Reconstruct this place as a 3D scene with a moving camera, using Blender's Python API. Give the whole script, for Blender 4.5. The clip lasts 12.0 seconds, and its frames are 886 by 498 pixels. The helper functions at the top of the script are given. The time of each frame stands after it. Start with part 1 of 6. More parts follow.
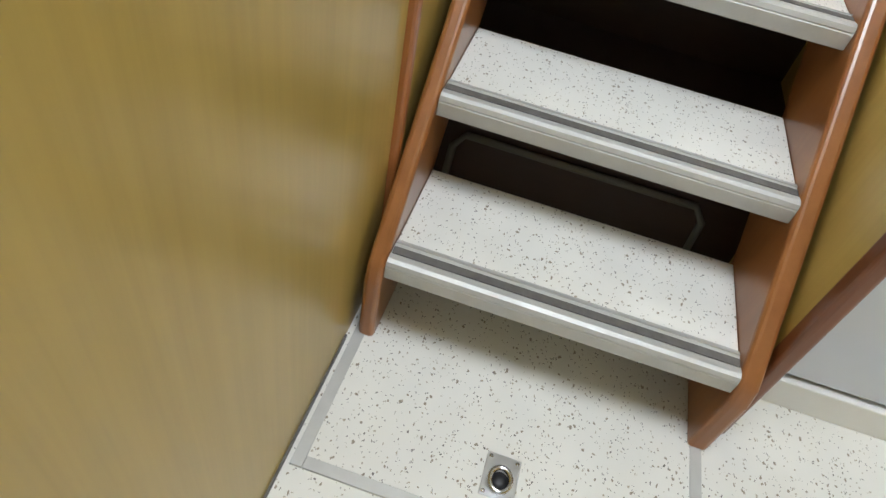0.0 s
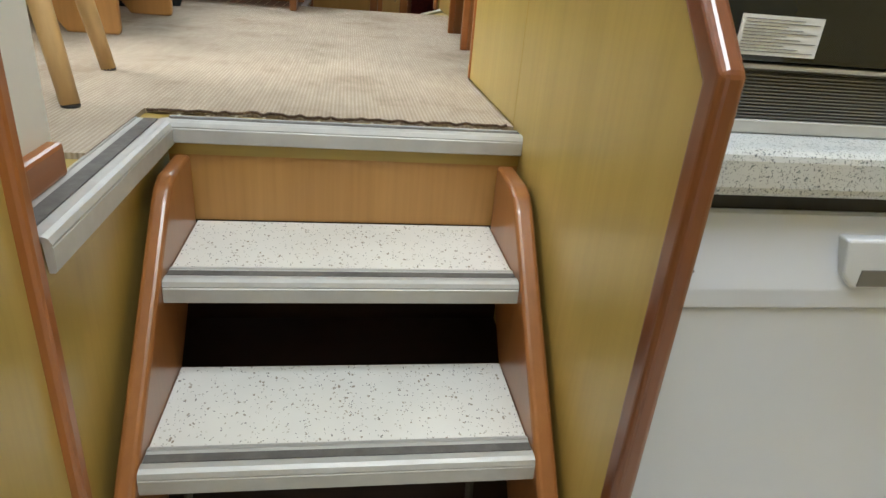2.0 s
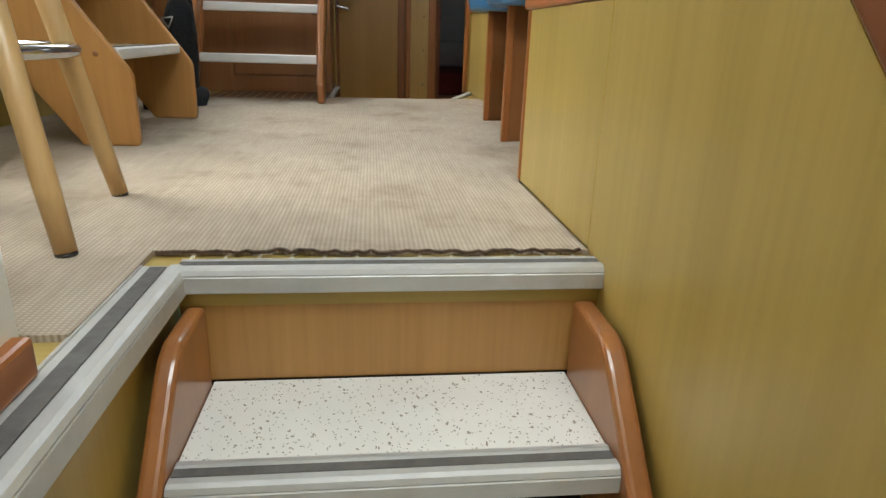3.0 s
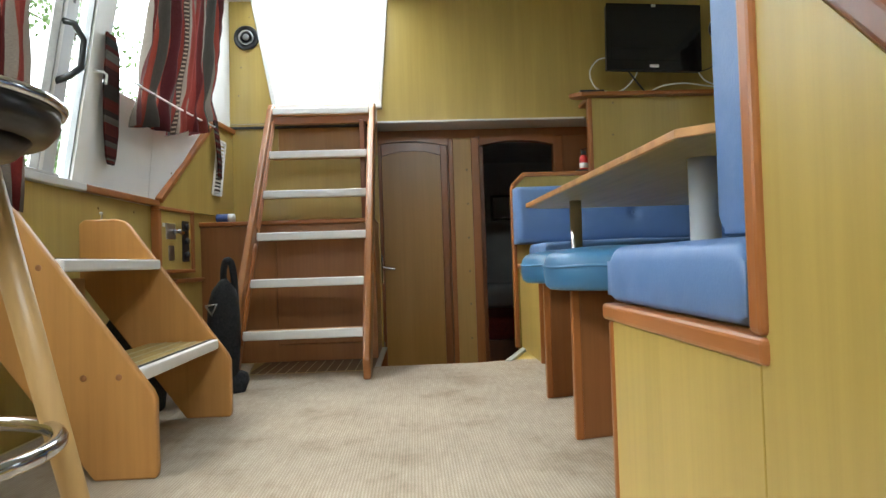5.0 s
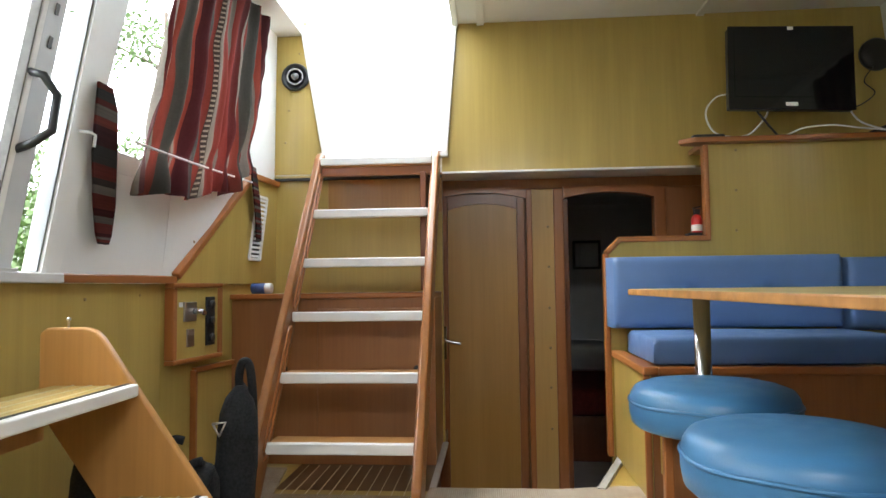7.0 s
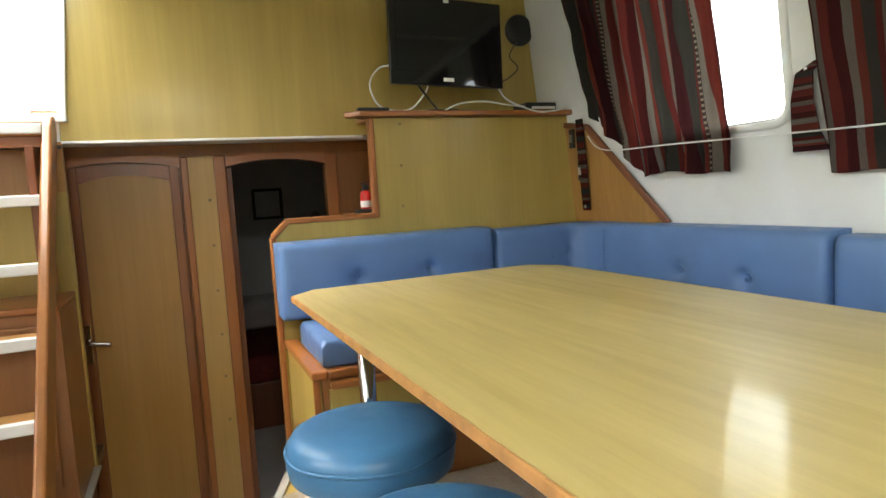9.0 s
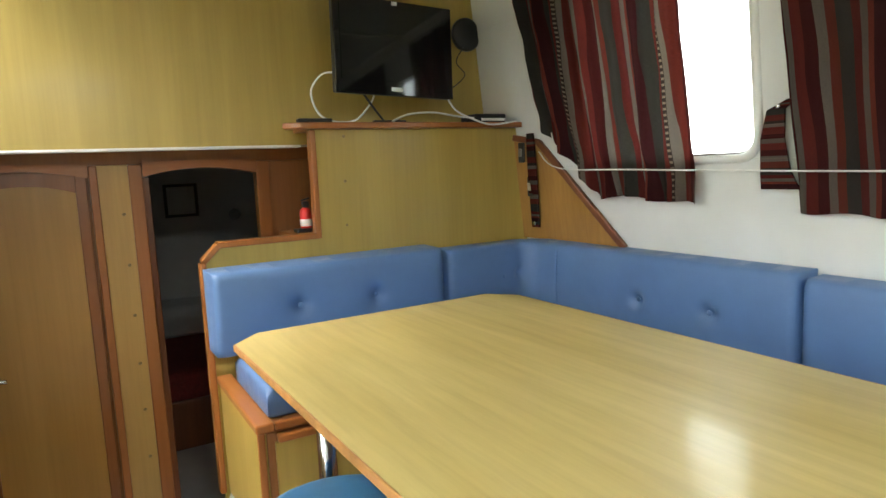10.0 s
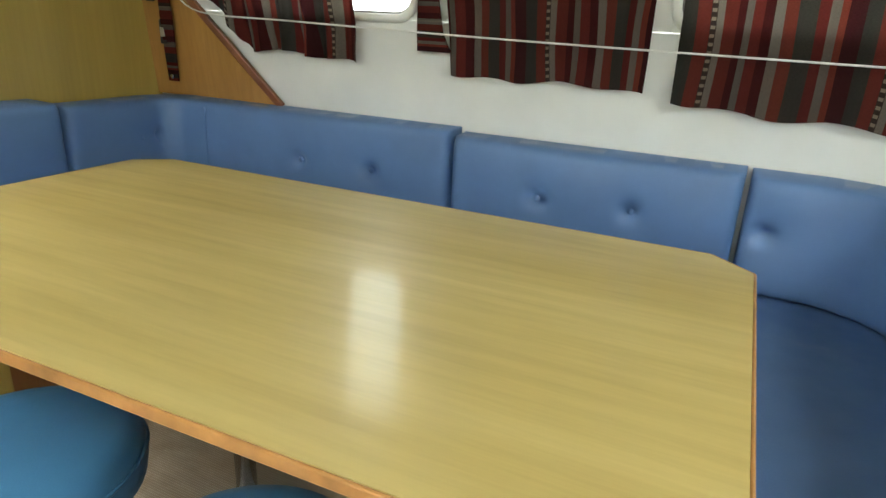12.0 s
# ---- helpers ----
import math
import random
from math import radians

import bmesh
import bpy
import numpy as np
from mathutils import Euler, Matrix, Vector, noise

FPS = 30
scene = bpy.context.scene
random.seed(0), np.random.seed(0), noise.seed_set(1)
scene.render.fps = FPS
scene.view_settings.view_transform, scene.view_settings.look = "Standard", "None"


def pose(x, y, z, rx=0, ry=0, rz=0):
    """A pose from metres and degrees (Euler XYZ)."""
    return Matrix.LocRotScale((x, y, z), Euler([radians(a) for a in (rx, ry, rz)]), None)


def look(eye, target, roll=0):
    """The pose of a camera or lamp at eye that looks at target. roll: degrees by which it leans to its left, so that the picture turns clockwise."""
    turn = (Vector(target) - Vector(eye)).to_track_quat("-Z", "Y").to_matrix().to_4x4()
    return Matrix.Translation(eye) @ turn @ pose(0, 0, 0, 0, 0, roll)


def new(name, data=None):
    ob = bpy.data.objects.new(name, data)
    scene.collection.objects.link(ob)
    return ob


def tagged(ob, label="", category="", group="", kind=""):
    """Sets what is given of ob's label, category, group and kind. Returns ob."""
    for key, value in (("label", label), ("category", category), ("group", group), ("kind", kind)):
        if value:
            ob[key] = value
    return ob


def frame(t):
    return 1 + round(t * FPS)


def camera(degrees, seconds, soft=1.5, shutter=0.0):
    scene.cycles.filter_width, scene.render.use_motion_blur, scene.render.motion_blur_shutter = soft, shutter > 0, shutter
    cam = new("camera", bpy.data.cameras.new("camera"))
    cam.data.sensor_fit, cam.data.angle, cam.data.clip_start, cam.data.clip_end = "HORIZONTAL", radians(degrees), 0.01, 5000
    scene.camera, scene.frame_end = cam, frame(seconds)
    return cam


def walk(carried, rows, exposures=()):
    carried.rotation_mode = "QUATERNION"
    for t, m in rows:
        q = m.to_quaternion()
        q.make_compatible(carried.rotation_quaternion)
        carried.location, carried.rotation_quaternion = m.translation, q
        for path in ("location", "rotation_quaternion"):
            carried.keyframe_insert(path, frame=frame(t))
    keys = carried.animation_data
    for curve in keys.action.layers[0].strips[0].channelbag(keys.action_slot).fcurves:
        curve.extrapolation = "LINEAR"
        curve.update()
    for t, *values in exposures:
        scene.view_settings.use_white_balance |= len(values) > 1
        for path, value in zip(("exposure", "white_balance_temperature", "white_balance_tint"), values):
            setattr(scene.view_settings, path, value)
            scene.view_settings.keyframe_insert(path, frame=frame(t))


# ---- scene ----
cam = camera(70.2, 12.0)
PATH = [
    (0, (0.2, -1.318, 0.172), (0.041, 0.063, -1.266), 13.4),
    (0.5, (0.252, -1.259, 0.212), (0.261, 0.249, -1.103), 9.0),
    (1, (0.288, -1.221, 0.25), (0.46, 0.387, -0.928), 5.9),
    (1.5, (0.311, -1.209, 0.275), (0.561, 0.529, -0.682), 5.5),
    (2, (0.322, -1.177, 0.303), (0.63, 0.615, -0.531), 5.0),
    (2.5, (0.301, -1.07, 0.321), (0.658, 0.749, -0.43), 4.7),
    (3, (0.294, -0.919, 0.344), (0.515, 0.962, -0.3), 1.8),
    (3.2, (0.298, -0.891, 0.351), (0.466, 1.012, -0.242), 1.5),
    (4.8, (0.28, -0.641, 0.516), (0.388, 1.356, 0.483), -0.9),
    (5, (0.283, -0.609, 0.531), (0.371, 1.388, 0.57), -1.9),
    (5.5, (0.265, -0.463, 0.566), (0.286, 1.529, 0.746), -2.0),
    (6, (0.286, -0.224, 0.666), (0.176, 1.767, 0.822), 0.7),
    (6.5, (0.307, -0.111, 0.756), (0.133, 1.878, 0.879), -0.1),
    (7, (0.317, 0.039, 0.820), (0.169, 2.029, 0.937), -0.7),
    (7.5, (0.343, 0.131, 0.926), (0.544, 2.117, 1.049), -2.4),
    (7.7, (0.348, 0.144, 0.96), (0.685, 2.113, 1.06), -1.9),
    (9.3, (0.516, 0.359, 1.148), (1.347, 2.165, 0.934), -3.9),
    (9.5, (0.485, 0.431, 1.172), (1.368, 2.211, 0.95), -3.9),
    (10, (0.451, 0.519, 1.303), (1.452, 2.231, 1.047), -2.5),
    (10.5, (0.447, 0.585, 1.332), (1.636, 2.154, 0.982), -1.2),
    (11, (0.451, 0.686, 1.297), (1.66, 2.221, 0.872), -1.7),
    (11.5, (0.432, 0.711, 1.293), (1.865, 1.991, 0.739), 1.6),
    (12, (0.364, 0.72, 1.289), (2.077, 1.497, 0.609), 2.8),
]
walk(cam, [(t, look(e, g, r)) for t, e, g, r in PATH], exposures=[(0.0, 2.95, 6000, 7), (2.0, 2.8, 6200, 5), (3.0, 2.65, 6300, 4), (5.0, 2.85, 6300, 3), (6.5, 2.95, 6300, 6), (7.0, 3.02, 6350, 7), (7.5, 2.97, 6400, 8), (9.5, 3.32, 6800, 3), (10.5, 3.32, 6700, 2), (11.0, 3.36, 6750, 1), (11.5, 3.12, 6800, 0), (12.0, 3.02, 6900, -1)])

# ---- light ----
world = bpy.data.worlds.new("overcast_sky")
scene.world = world
world.use_nodes = True
wn, wl = world.node_tree.nodes, world.node_tree.links
sky = wn.new("ShaderNodeTexSky")
sky.sky_type, sky.sun_disc = "NISHITA", False
sky.sun_elevation, sky.sun_rotation = radians(55), radians(-84.8)
sky.air_density, sky.dust_density, sky.ozone_density = 1.0, 4.0, 0.6
pale = wn.new("ShaderNodeMix")
pale.data_type = "RGBA"
pale.inputs["Factor"].default_value = 0.6
pale.inputs["B"].default_value = (9.0, 9.3, 9.6, 1)
wl.new(sky.outputs[0], pale.inputs["A"])
wl.new(pale.outputs["Result"], wn["Background"].inputs["Color"])
wn["Background"].inputs["Strength"].default_value = 0.15

sun = new("sun", bpy.data.lights.new("sun", "SUN"))
sun.data.energy, sun.data.angle, sun.data.color = 0.5, radians(40), (1.0, 0.97, 0.93)
sun.matrix_world = look((-5.5, 0.5, 8.0), (0, 0, 0))


# unseen fill lamp above the stairs, added to brighten treads and galley floor
stair_fill = new("stair_fill_light", bpy.data.lights.new("stair_fill_light", "AREA"))
stair_fill.data.shape, stair_fill.data.size, stair_fill.data.size_y, stair_fill.data.energy = "RECTANGLE", 0.85, 0.75, 5.3
stair_fill.data.color = (0.97, 0.985, 1.0)
stair_fill.matrix_world = look((0.5, -1.05, 2.28), (0.5, -1.0, 0))

# ---- materials ----


def mat_base(name):
    m = bpy.data.materials.new(name)
    m.use_nodes = True
    n, l = m.node_tree.nodes, m.node_tree.links
    return m, n, l, n["Principled BSDF"]


def ramp(n, stops, mode="LINEAR"):
    r = n.new("ShaderNodeValToRGB")
    r.color_ramp.interpolation = mode
    e = r.color_ramp.elements
    while len(e) < len(stops):
        e.new(0.5)
    for el, (p, c) in zip(e, stops):
        el.position, el.color = p, (*c, 1)
    return r


def coords(n, l, scale, source="Object"):
    tc, mp = n.new("ShaderNodeTexCoord"), n.new("ShaderNodeMapping")
    mp.inputs["Scale"].default_value = scale
    l.new(tc.outputs[source], mp.inputs["Vector"])
    return mp


def noise_tex(n, l, src, scale, detail=4.0, rough=0.55, distort=0.0):
    t = n.new("ShaderNodeTexNoise")
    t.inputs["Scale"].default_value, t.inputs["Detail"].default_value = scale, detail
    t.inputs["Roughness"].default_value, t.inputs["Distortion"].default_value = rough, distort
    l.new(src.outputs[0], t.inputs["Vector"])
    return t


def bump(n, l, b, height, strength, dist):
    bp = n.new("ShaderNodeBump")
    bp.inputs["Strength"].default_value, bp.inputs["Distance"].default_value = strength, dist
    l.new(height, bp.inputs["Height"])
    l.new(bp.outputs["Normal"], b.inputs["Normal"])


def blend(n, l, a, b, fac, mode="MIX", f=0.5):
    m = n.new("ShaderNodeMix")
    m.data_type, m.blend_type = "RGBA", mode
    m.inputs["Factor"].default_value = f
    if fac is not None:
        l.new(fac, m.inputs["Factor"])
    l.new(a, m.inputs["A"])
    l.new(b, m.inputs["B"])
    return m


def spread(lo, hi):
    """A roughness range kept clear of the step between gloss and sheen."""
    if hi < 0.27 or lo > 0.285:
        return lo, hi
    return max(lo, 0.285), max(hi, 0.33)


def wood(name, dark, light, axis="z", rough=0.3, fine=1.0, coat=0.15, streak=0.65, sheen=0.18):
    """Veneer or timber whose grain runs along the axis."""
    m, n, l, b = mat_base(name)
    along = {"x": 0, "y": 1, "z": 2}[axis]
    s1, s2 = [9.0] * 3, [70.0 * fine] * 3
    s1[along], s2[along] = 0.7, 2.2
    a = noise_tex(n, l, coords(n, l, s1), 1.0, 2.0, 0.5, 0.0)
    c = noise_tex(n, l, coords(n, l, s2), 1.0, 4.0, 0.6)
    mid = tuple((p + q) / 2 for p, q in zip(dark, light))
    ra = ramp(n, [(0.2, tuple(p + (q - p) * 0.3 for p, q in zip(dark, light))), (0.5, mid), (0.8, tuple(p + (q - p) * 0.85 for p, q in zip(dark, light)))])
    l.new(a.outputs["Fac"], ra.inputs["Fac"])
    k = 0.78
    rc = ramp(n, [(0.32, (k, k * 0.97, k * 0.92)), (0.6, (1, 1, 1)), (0.8, (1.08, 1.07, 1.04))])
    l.new(c.outputs["Fac"], rc.inputs["Fac"])
    mix = blend(n, l, ra.outputs["Color"], rc.outputs["Color"], None, "MULTIPLY", 0.75 * streak)
    l.new(mix.outputs["Result"], b.inputs["Base Color"])
    smudge = noise_tex(n, l, coords(n, l, (2.5, 2.5, 2.5)), 1.0, 3.0)
    lo, hi = spread(rough * 0.9, rough * 1.2)
    rr = ramp(n, [(0.15, (lo,) * 3), (0.85, (hi,) * 3)])
    l.new(smudge.outputs["Fac"], rr.inputs["Fac"])
    l.new(rr.outputs["Color"], b.inputs["Roughness"])
    b.inputs["Coat Weight"].default_value = coat
    b.inputs["Coat Roughness"].default_value = sheen
    bump(n, l, b, c.outputs["Fac"], 0.12, 0.001)
    return m


def plain(name, col, rough=0.5, metal=0.0, vary=0.08, scale=6.0, relief=0.0, relief_scale=120.0, coat=0.0):
    m, n, l, b = mat_base(name)
    mp = coords(n, l, (1, 1, 1))
    a = noise_tex(n, l, mp, scale, 5.0)
    r = ramp(n, [(0.3, tuple(c * (1 - vary) for c in col)), (0.7, tuple(min(1, c * (1 + vary)) for c in col))])
    l.new(a.outputs["Fac"], r.inputs["Fac"])
    l.new(r.outputs["Color"], b.inputs["Base Color"])
    lo, hi = spread(rough * 0.85, min(1, rough * 1.2))
    rr = ramp(n, [(0.3, (lo,) * 3), (0.7, (hi,) * 3)])
    l.new(noise_tex(n, l, mp, scale * 3, 4.0).outputs["Fac"], rr.inputs["Fac"])
    l.new(rr.outputs["Color"], b.inputs["Roughness"])
    b.inputs["Metallic"].default_value, b.inputs["Coat Weight"].default_value = metal, coat
    if relief:
        bump(n, l, b, noise_tex(n, l, mp, relief_scale, 4.0).outputs["Fac"], relief, 0.002)
    return m


def speckled(name, base, flecks, scale, rough, share, stretch=1.0):
    """Laminate with scattered flecks of a few sizes."""
    m, n, l, b = mat_base(name)
    mp = coords(n, l, (1, stretch, 1))
    warp = noise_tex(n, l, mp, scale * 0.6, 2.0)
    add = n.new("ShaderNodeVectorMath")
    add.operation = "MULTIPLY_ADD"
    add.inputs[1].default_value = (0.012,) * 3
    l.new(warp.outputs["Color"], add.inputs[0])
    l.new(mp.outputs[0], add.inputs[2])
    cloud = ramp(n, [(0.35, tuple(c * 0.93 for c in base)), (0.65, base)])
    l.new(noise_tex(n, l, mp, 7.0, 4.0).outputs["Fac"], cloud.inputs["Fac"])
    out = cloud.outputs["Color"]
    for i, col in enumerate(flecks):
        v = n.new("ShaderNodeTexVoronoi")
        v.inputs["Scale"].default_value = scale * (1.0 + 0.55 * i)
        l.new(add.outputs[0], v.inputs["Vector"])
        sep = n.new("ShaderNodeSeparateColor")
        l.new(v.outputs["Color"], sep.inputs[0])
        pick = n.new("ShaderNodeMath")
        pick.operation = "LESS_THAN"
        pick.inputs[1].default_value = share
        l.new(sep.outputs[i % 3], pick.inputs[0])
        near = n.new("ShaderNodeMath")
        near.operation = "LESS_THAN"
        near.inputs[1].default_value = 0.34
        l.new(v.outputs["Distance"], near.inputs[0])
        both = n.new("ShaderNodeMath")
        both.operation = "MULTIPLY"
        l.new(pick.outputs[0], both.inputs[0])
        l.new(near.outputs[0], both.inputs[1])
        rgb = n.new("ShaderNodeRGB")
        rgb.outputs[0].default_value = (*col, 1)
        out = blend(n, l, out, rgb.outputs[0], both.outputs[0]).outputs["Result"]
    l.new(out, b.inputs["Base Color"])
    b.inputs["Roughness"].default_value = rough
    bump(n, l, b, noise_tex(n, l, mp, 90.0, 3.0).outputs["Fac"], 0.08, 0.001)
    return m


def carpet_material():
    """Flat-woven beige twill with pale flecks of weft, trodden greyer in patches."""
    m, n, l, b = mat_base("woven_carpet")
    mp = coords(n, l, (1, 1, 1))
    w = n.new("ShaderNodeTexWave")
    w.wave_type, w.bands_direction = "BANDS", "X"
    w.inputs["Scale"].default_value, w.inputs["Distortion"].default_value = 38.0, 0.35
    w.inputs["Detail"].default_value, w.inputs["Detail Scale"].default_value = 2.0, 3.0
    l.new(coords(n, l, (1, 0.32, 1)).outputs[0], w.inputs["Vector"])
    w2 = n.new("ShaderNodeTexWave")
    w2.wave_type, w2.bands_direction = "BANDS", "Y"
    w2.inputs["Scale"].default_value, w2.inputs["Distortion"].default_value = 46.0, 0.5
    l.new(coords(n, l, (0.28, 1, 1)).outputs[0], w2.inputs["Vector"])
    mul = n.new("ShaderNodeMath")
    mul.operation = "MULTIPLY"
    l.new(w.outputs["Fac"], mul.inputs[0])
    l.new(w2.outputs["Fac"], mul.inputs[1])
    yarn = noise_tex(n, l, coords(n, l, (60, 9, 1)), 1.0, 3.0)
    fine = ramp(n, [(0.0, (0.385, 0.325, 0.255)), (0.3, (0.46, 0.395, 0.315)), (0.9, (0.555, 0.49, 0.405))])
    l.new(mul.outputs[0], fine.inputs["Fac"])
    streaks = ramp(n, [(0.3, (0.86, 0.85, 0.83)), (0.7, (1.05, 1.04, 1.03))])
    l.new(yarn.outputs["Fac"], streaks.inputs["Fac"])
    woven = blend(n, l, fine.outputs["Color"], streaks.outputs["Color"], None, "MULTIPLY", 0.8)
    wear = ramp(n, [(0.34, (0.66, 0.62, 0.58)), (0.46, (0.90, 0.885, 0.87)), (0.6, (1, 1, 1))])
    l.new(noise_tex(n, l, mp, 3.4, 6.0, 0.65).outputs["Fac"], wear.inputs["Fac"])
    mix = blend(n, l, woven.outputs["Result"], wear.outputs["Color"], None, "MULTIPLY", 0.75)
    l.new(mix.outputs["Result"], b.inputs["Base Color"])
    b.inputs["Roughness"].default_value = 0.95
    b.inputs["Specular IOR Level"].default_value = 0.15
    bump(n, l, b, mul.outputs[0], 0.35, 0.002)
    return m


def curtain_material(name, stops, gain):
    """Woven cloth with stripes across its width, from the cloth's own width coordinate."""
    m, n, l, b = mat_base(name)
    uv = n.new("ShaderNodeUVMap")
    uv.uv_map = "cloth"
    sep = n.new("ShaderNodeSeparateXYZ")
    l.new(uv.outputs[0], sep.inputs[0])
    fr = n.new("ShaderNodeMath")
    fr.operation = "FRACT"
    l.new(sep.outputs["X"], fr.inputs[0])
    r = ramp(n, [(p, tuple(c * gain for c in col)) for p, col in stops], "CONSTANT")
    l.new(fr.outputs[0], r.inputs["Fac"])
    weave = noise_tex(n, l, uv_map_scaled(n, l, uv, (60, 900, 1)), 1.0, 3.0)
    wr = ramp(n, [(0.3, (0.62, 0.62, 0.62)), (0.7, (1.15, 1.12, 1.1))])
    l.new(weave.outputs["Fac"], wr.inputs["Fac"])
    mix = blend(n, l, r.outputs["Color"], wr.outputs["Color"], None, "MULTIPLY", 0.8)
    # stitched pale ticks along one band
    ticks = n.new("ShaderNodeMath")
    ticks.operation = "FRACT"
    sc = n.new("ShaderNodeMath")
    sc.operation = "MULTIPLY"
    sc.inputs[1].default_value = 46.0
    l.new(sep.outputs["Y"], sc.inputs[0])
    l.new(sc.outputs[0], ticks.inputs[0])
    lt = n.new("ShaderNodeMath")
    lt.operation = "LESS_THAN"
    lt.inputs[1].default_value = 0.42
    l.new(ticks.outputs[0], lt.inputs[0])
    band = n.new("ShaderNodeMath")
    band.operation = "COMPARE"
    band.inputs[1].default_value, band.inputs[2].default_value = 0.765, 0.012
    l.new(fr.outputs[0], band.inputs[0])
    both = n.new("ShaderNodeMath")
    both.operation = "MULTIPLY"
    l.new(lt.outputs[0], both.inputs[0])
    l.new(band.outputs[0], both.inputs[1])
    pale_c = n.new("ShaderNodeRGB")
    pale_c.outputs[0].default_value = (0.26 * gain, 0.21 * gain, 0.16 * gain, 1)
    mix = blend(n, l, mix.outputs["Result"], pale_c.outputs[0], both.outputs[0])
    l.new(mix.outputs["Result"], b.inputs["Base Color"])
    b.inputs["Roughness"].default_value = 0.9
    b.inputs["Specular IOR Level"].default_value = 0.2
    bump(n, l, b, weave.outputs["Fac"], 0.4, 0.002)
    tr = n.new("ShaderNodeBsdfTranslucent")
    l.new(mix.outputs["Result"], tr.inputs["Color"])
    ms = n.new("ShaderNodeMixShader")
    ms.inputs[0].default_value = 0.30
    l.new(b.outputs[0], ms.inputs[1])
    l.new(tr.outputs[0], ms.inputs[2])
    l.new(ms.outputs[0], n["Material Output"].inputs["Surface"])
    return m


def uv_map_scaled(n, l, uv, scale):
    mp = n.new("ShaderNodeMapping")
    mp.inputs["Scale"].default_value = scale
    l.new(uv.outputs[0], mp.inputs["Vector"])
    return mp


def glass_material():
    m, n, l, b = mat_base("window_glass")
    b.inputs["Base Color"].default_value = (0.97, 0.99, 0.98, 1)
    b.inputs["Roughness"].default_value = 0.02
    b.inputs["Transmission Weight"].default_value = 1.0
    b.inputs["IOR"].default_value = 1.05
    return m


VENEER = wood("maple_veneer_upright", (0.365, 0.258, 0.058), (0.54, 0.40, 0.115), "z", 0.34, 1.0, 0.18, 0.42, 0.14)
VENEER_Y = wood("maple_veneer_lengthwise", (0.365, 0.258, 0.058), (0.54, 0.40, 0.115), "y", 0.34, 1.0, 0.14)
VENEER_X = wood("maple_veneer_crosswise", (0.365, 0.258, 0.058), (0.54, 0.40, 0.115), "x", 0.34, 1.0, 0.14)
RISER = wood("golden_riser_veneer", (0.33, 0.16, 0.04), (0.50, 0.27, 0.08), "z", 0.3)
TABLETOP = wood("table_maple", (0.48, 0.36, 0.11), (0.74, 0.595, 0.25), "y", 0.42, 0.5, 0.30, 0.75, 0.11)
TRIM_Z = wood("cherry_trim_upright", (0.26, 0.085, 0.02), (0.44, 0.165, 0.045), "z", 0.33, 0.8, 0.3)
TRIM_Y = wood("cherry_trim_lengthwise", (0.26, 0.085, 0.02), (0.44, 0.165, 0.045), "y", 0.33, 0.8, 0.3)
TRIM_X = wood("cherry_trim_crosswise", (0.26, 0.085, 0.02), (0.44, 0.165, 0.045), "x", 0.33, 0.8, 0.3)
STRINGER = wood("varnished_stringer", (0.21, 0.075, 0.02), (0.40, 0.165, 0.05), "z", 0.25, 0.7, 0.35)
MAHOG = wood("mahogany", (0.13, 0.04, 0.015), (0.26, 0.085, 0.03), "z", 0.3, 0.8, 0.25)
BEECH = wood("beech_ply", (0.41, 0.19, 0.052), (0.60, 0.315, 0.10), "z", 0.4, 0.8, 0.1)
PALE_BEECH = wood("pale_beech", (0.47, 0.29, 0.115), (0.65, 0.44, 0.2), "z", 0.4, 0.8, 0.1)
# brown wood taken down to near black: the shade under the treads is in its colour
SHADED_WOOD = wood("shaded_back_panel", (0.022, 0.010, 0.006), (0.045, 0.02, 0.012), "x", 0.45)
CAPWOOD = wood("dark_cherry_cap", (0.125, 0.04, 0.013), (0.24, 0.078, 0.025), "z", 0.3, 0.8, 0.4)
PILLAR = wood("golden_pillar", (0.42, 0.25, 0.07), (0.58, 0.37, 0.125), "z", 0.36, 1.0, 0.15, 0.45)
DOORFRAME = wood("red_brown_door_frame", (0.19, 0.065, 0.02), (0.33, 0.12, 0.036), "z", 0.32, 0.8, 0.3)
CUPBOARD = wood("cherry_cupboard", (0.24, 0.095, 0.03), (0.36, 0.155, 0.055), "z", 0.35)
ALU = plain("ribbed_aluminium", (0.52, 0.52, 0.5), 0.5, 0.35, 0.06, 20, 0.1, 60)
ALU_DARK = plain("grey_rubber_insert", (0.115, 0.108, 0.10), 0.7, 0.0, 0.2, 30, 0.3, 200)
CHROME = plain("chrome", (0.60, 0.60, 0.62), 0.14, 1.0, 0.03)
CAPBRASS = plain("dull_brass_cap", (0.30, 0.22, 0.10), 0.4, 0.6, 0.1, 30)
STEEL = plain("brushed_steel", (0.6, 0.6, 0.6), 0.3, 1.0, 0.08, 30)
WHITE = plain("white_gel_coat", (0.78, 0.78, 0.76), 0.42, 0.0, 0.04, 3, 0.06, 40)
WALLVINYL = plain("white_textured_lining", (0.76, 0.77, 0.76), 0.7, 0.0, 0.04, 4, 0.35, 220)
CEILING = plain("ceiling_lining", (0.72, 0.72, 0.68), 0.6, 0.0, 0.05, 3, 0.2, 160)
NOSE_WHITE = plain("white_step_nosing", (0.80, 0.80, 0.78), 0.4, 0.0, 0.04, 12)
APPLIANCE = plain("appliance_enamel", (0.62, 0.655, 0.73), 0.36, 0.0, 0.02, 2, 0.0, 1, 0.3)
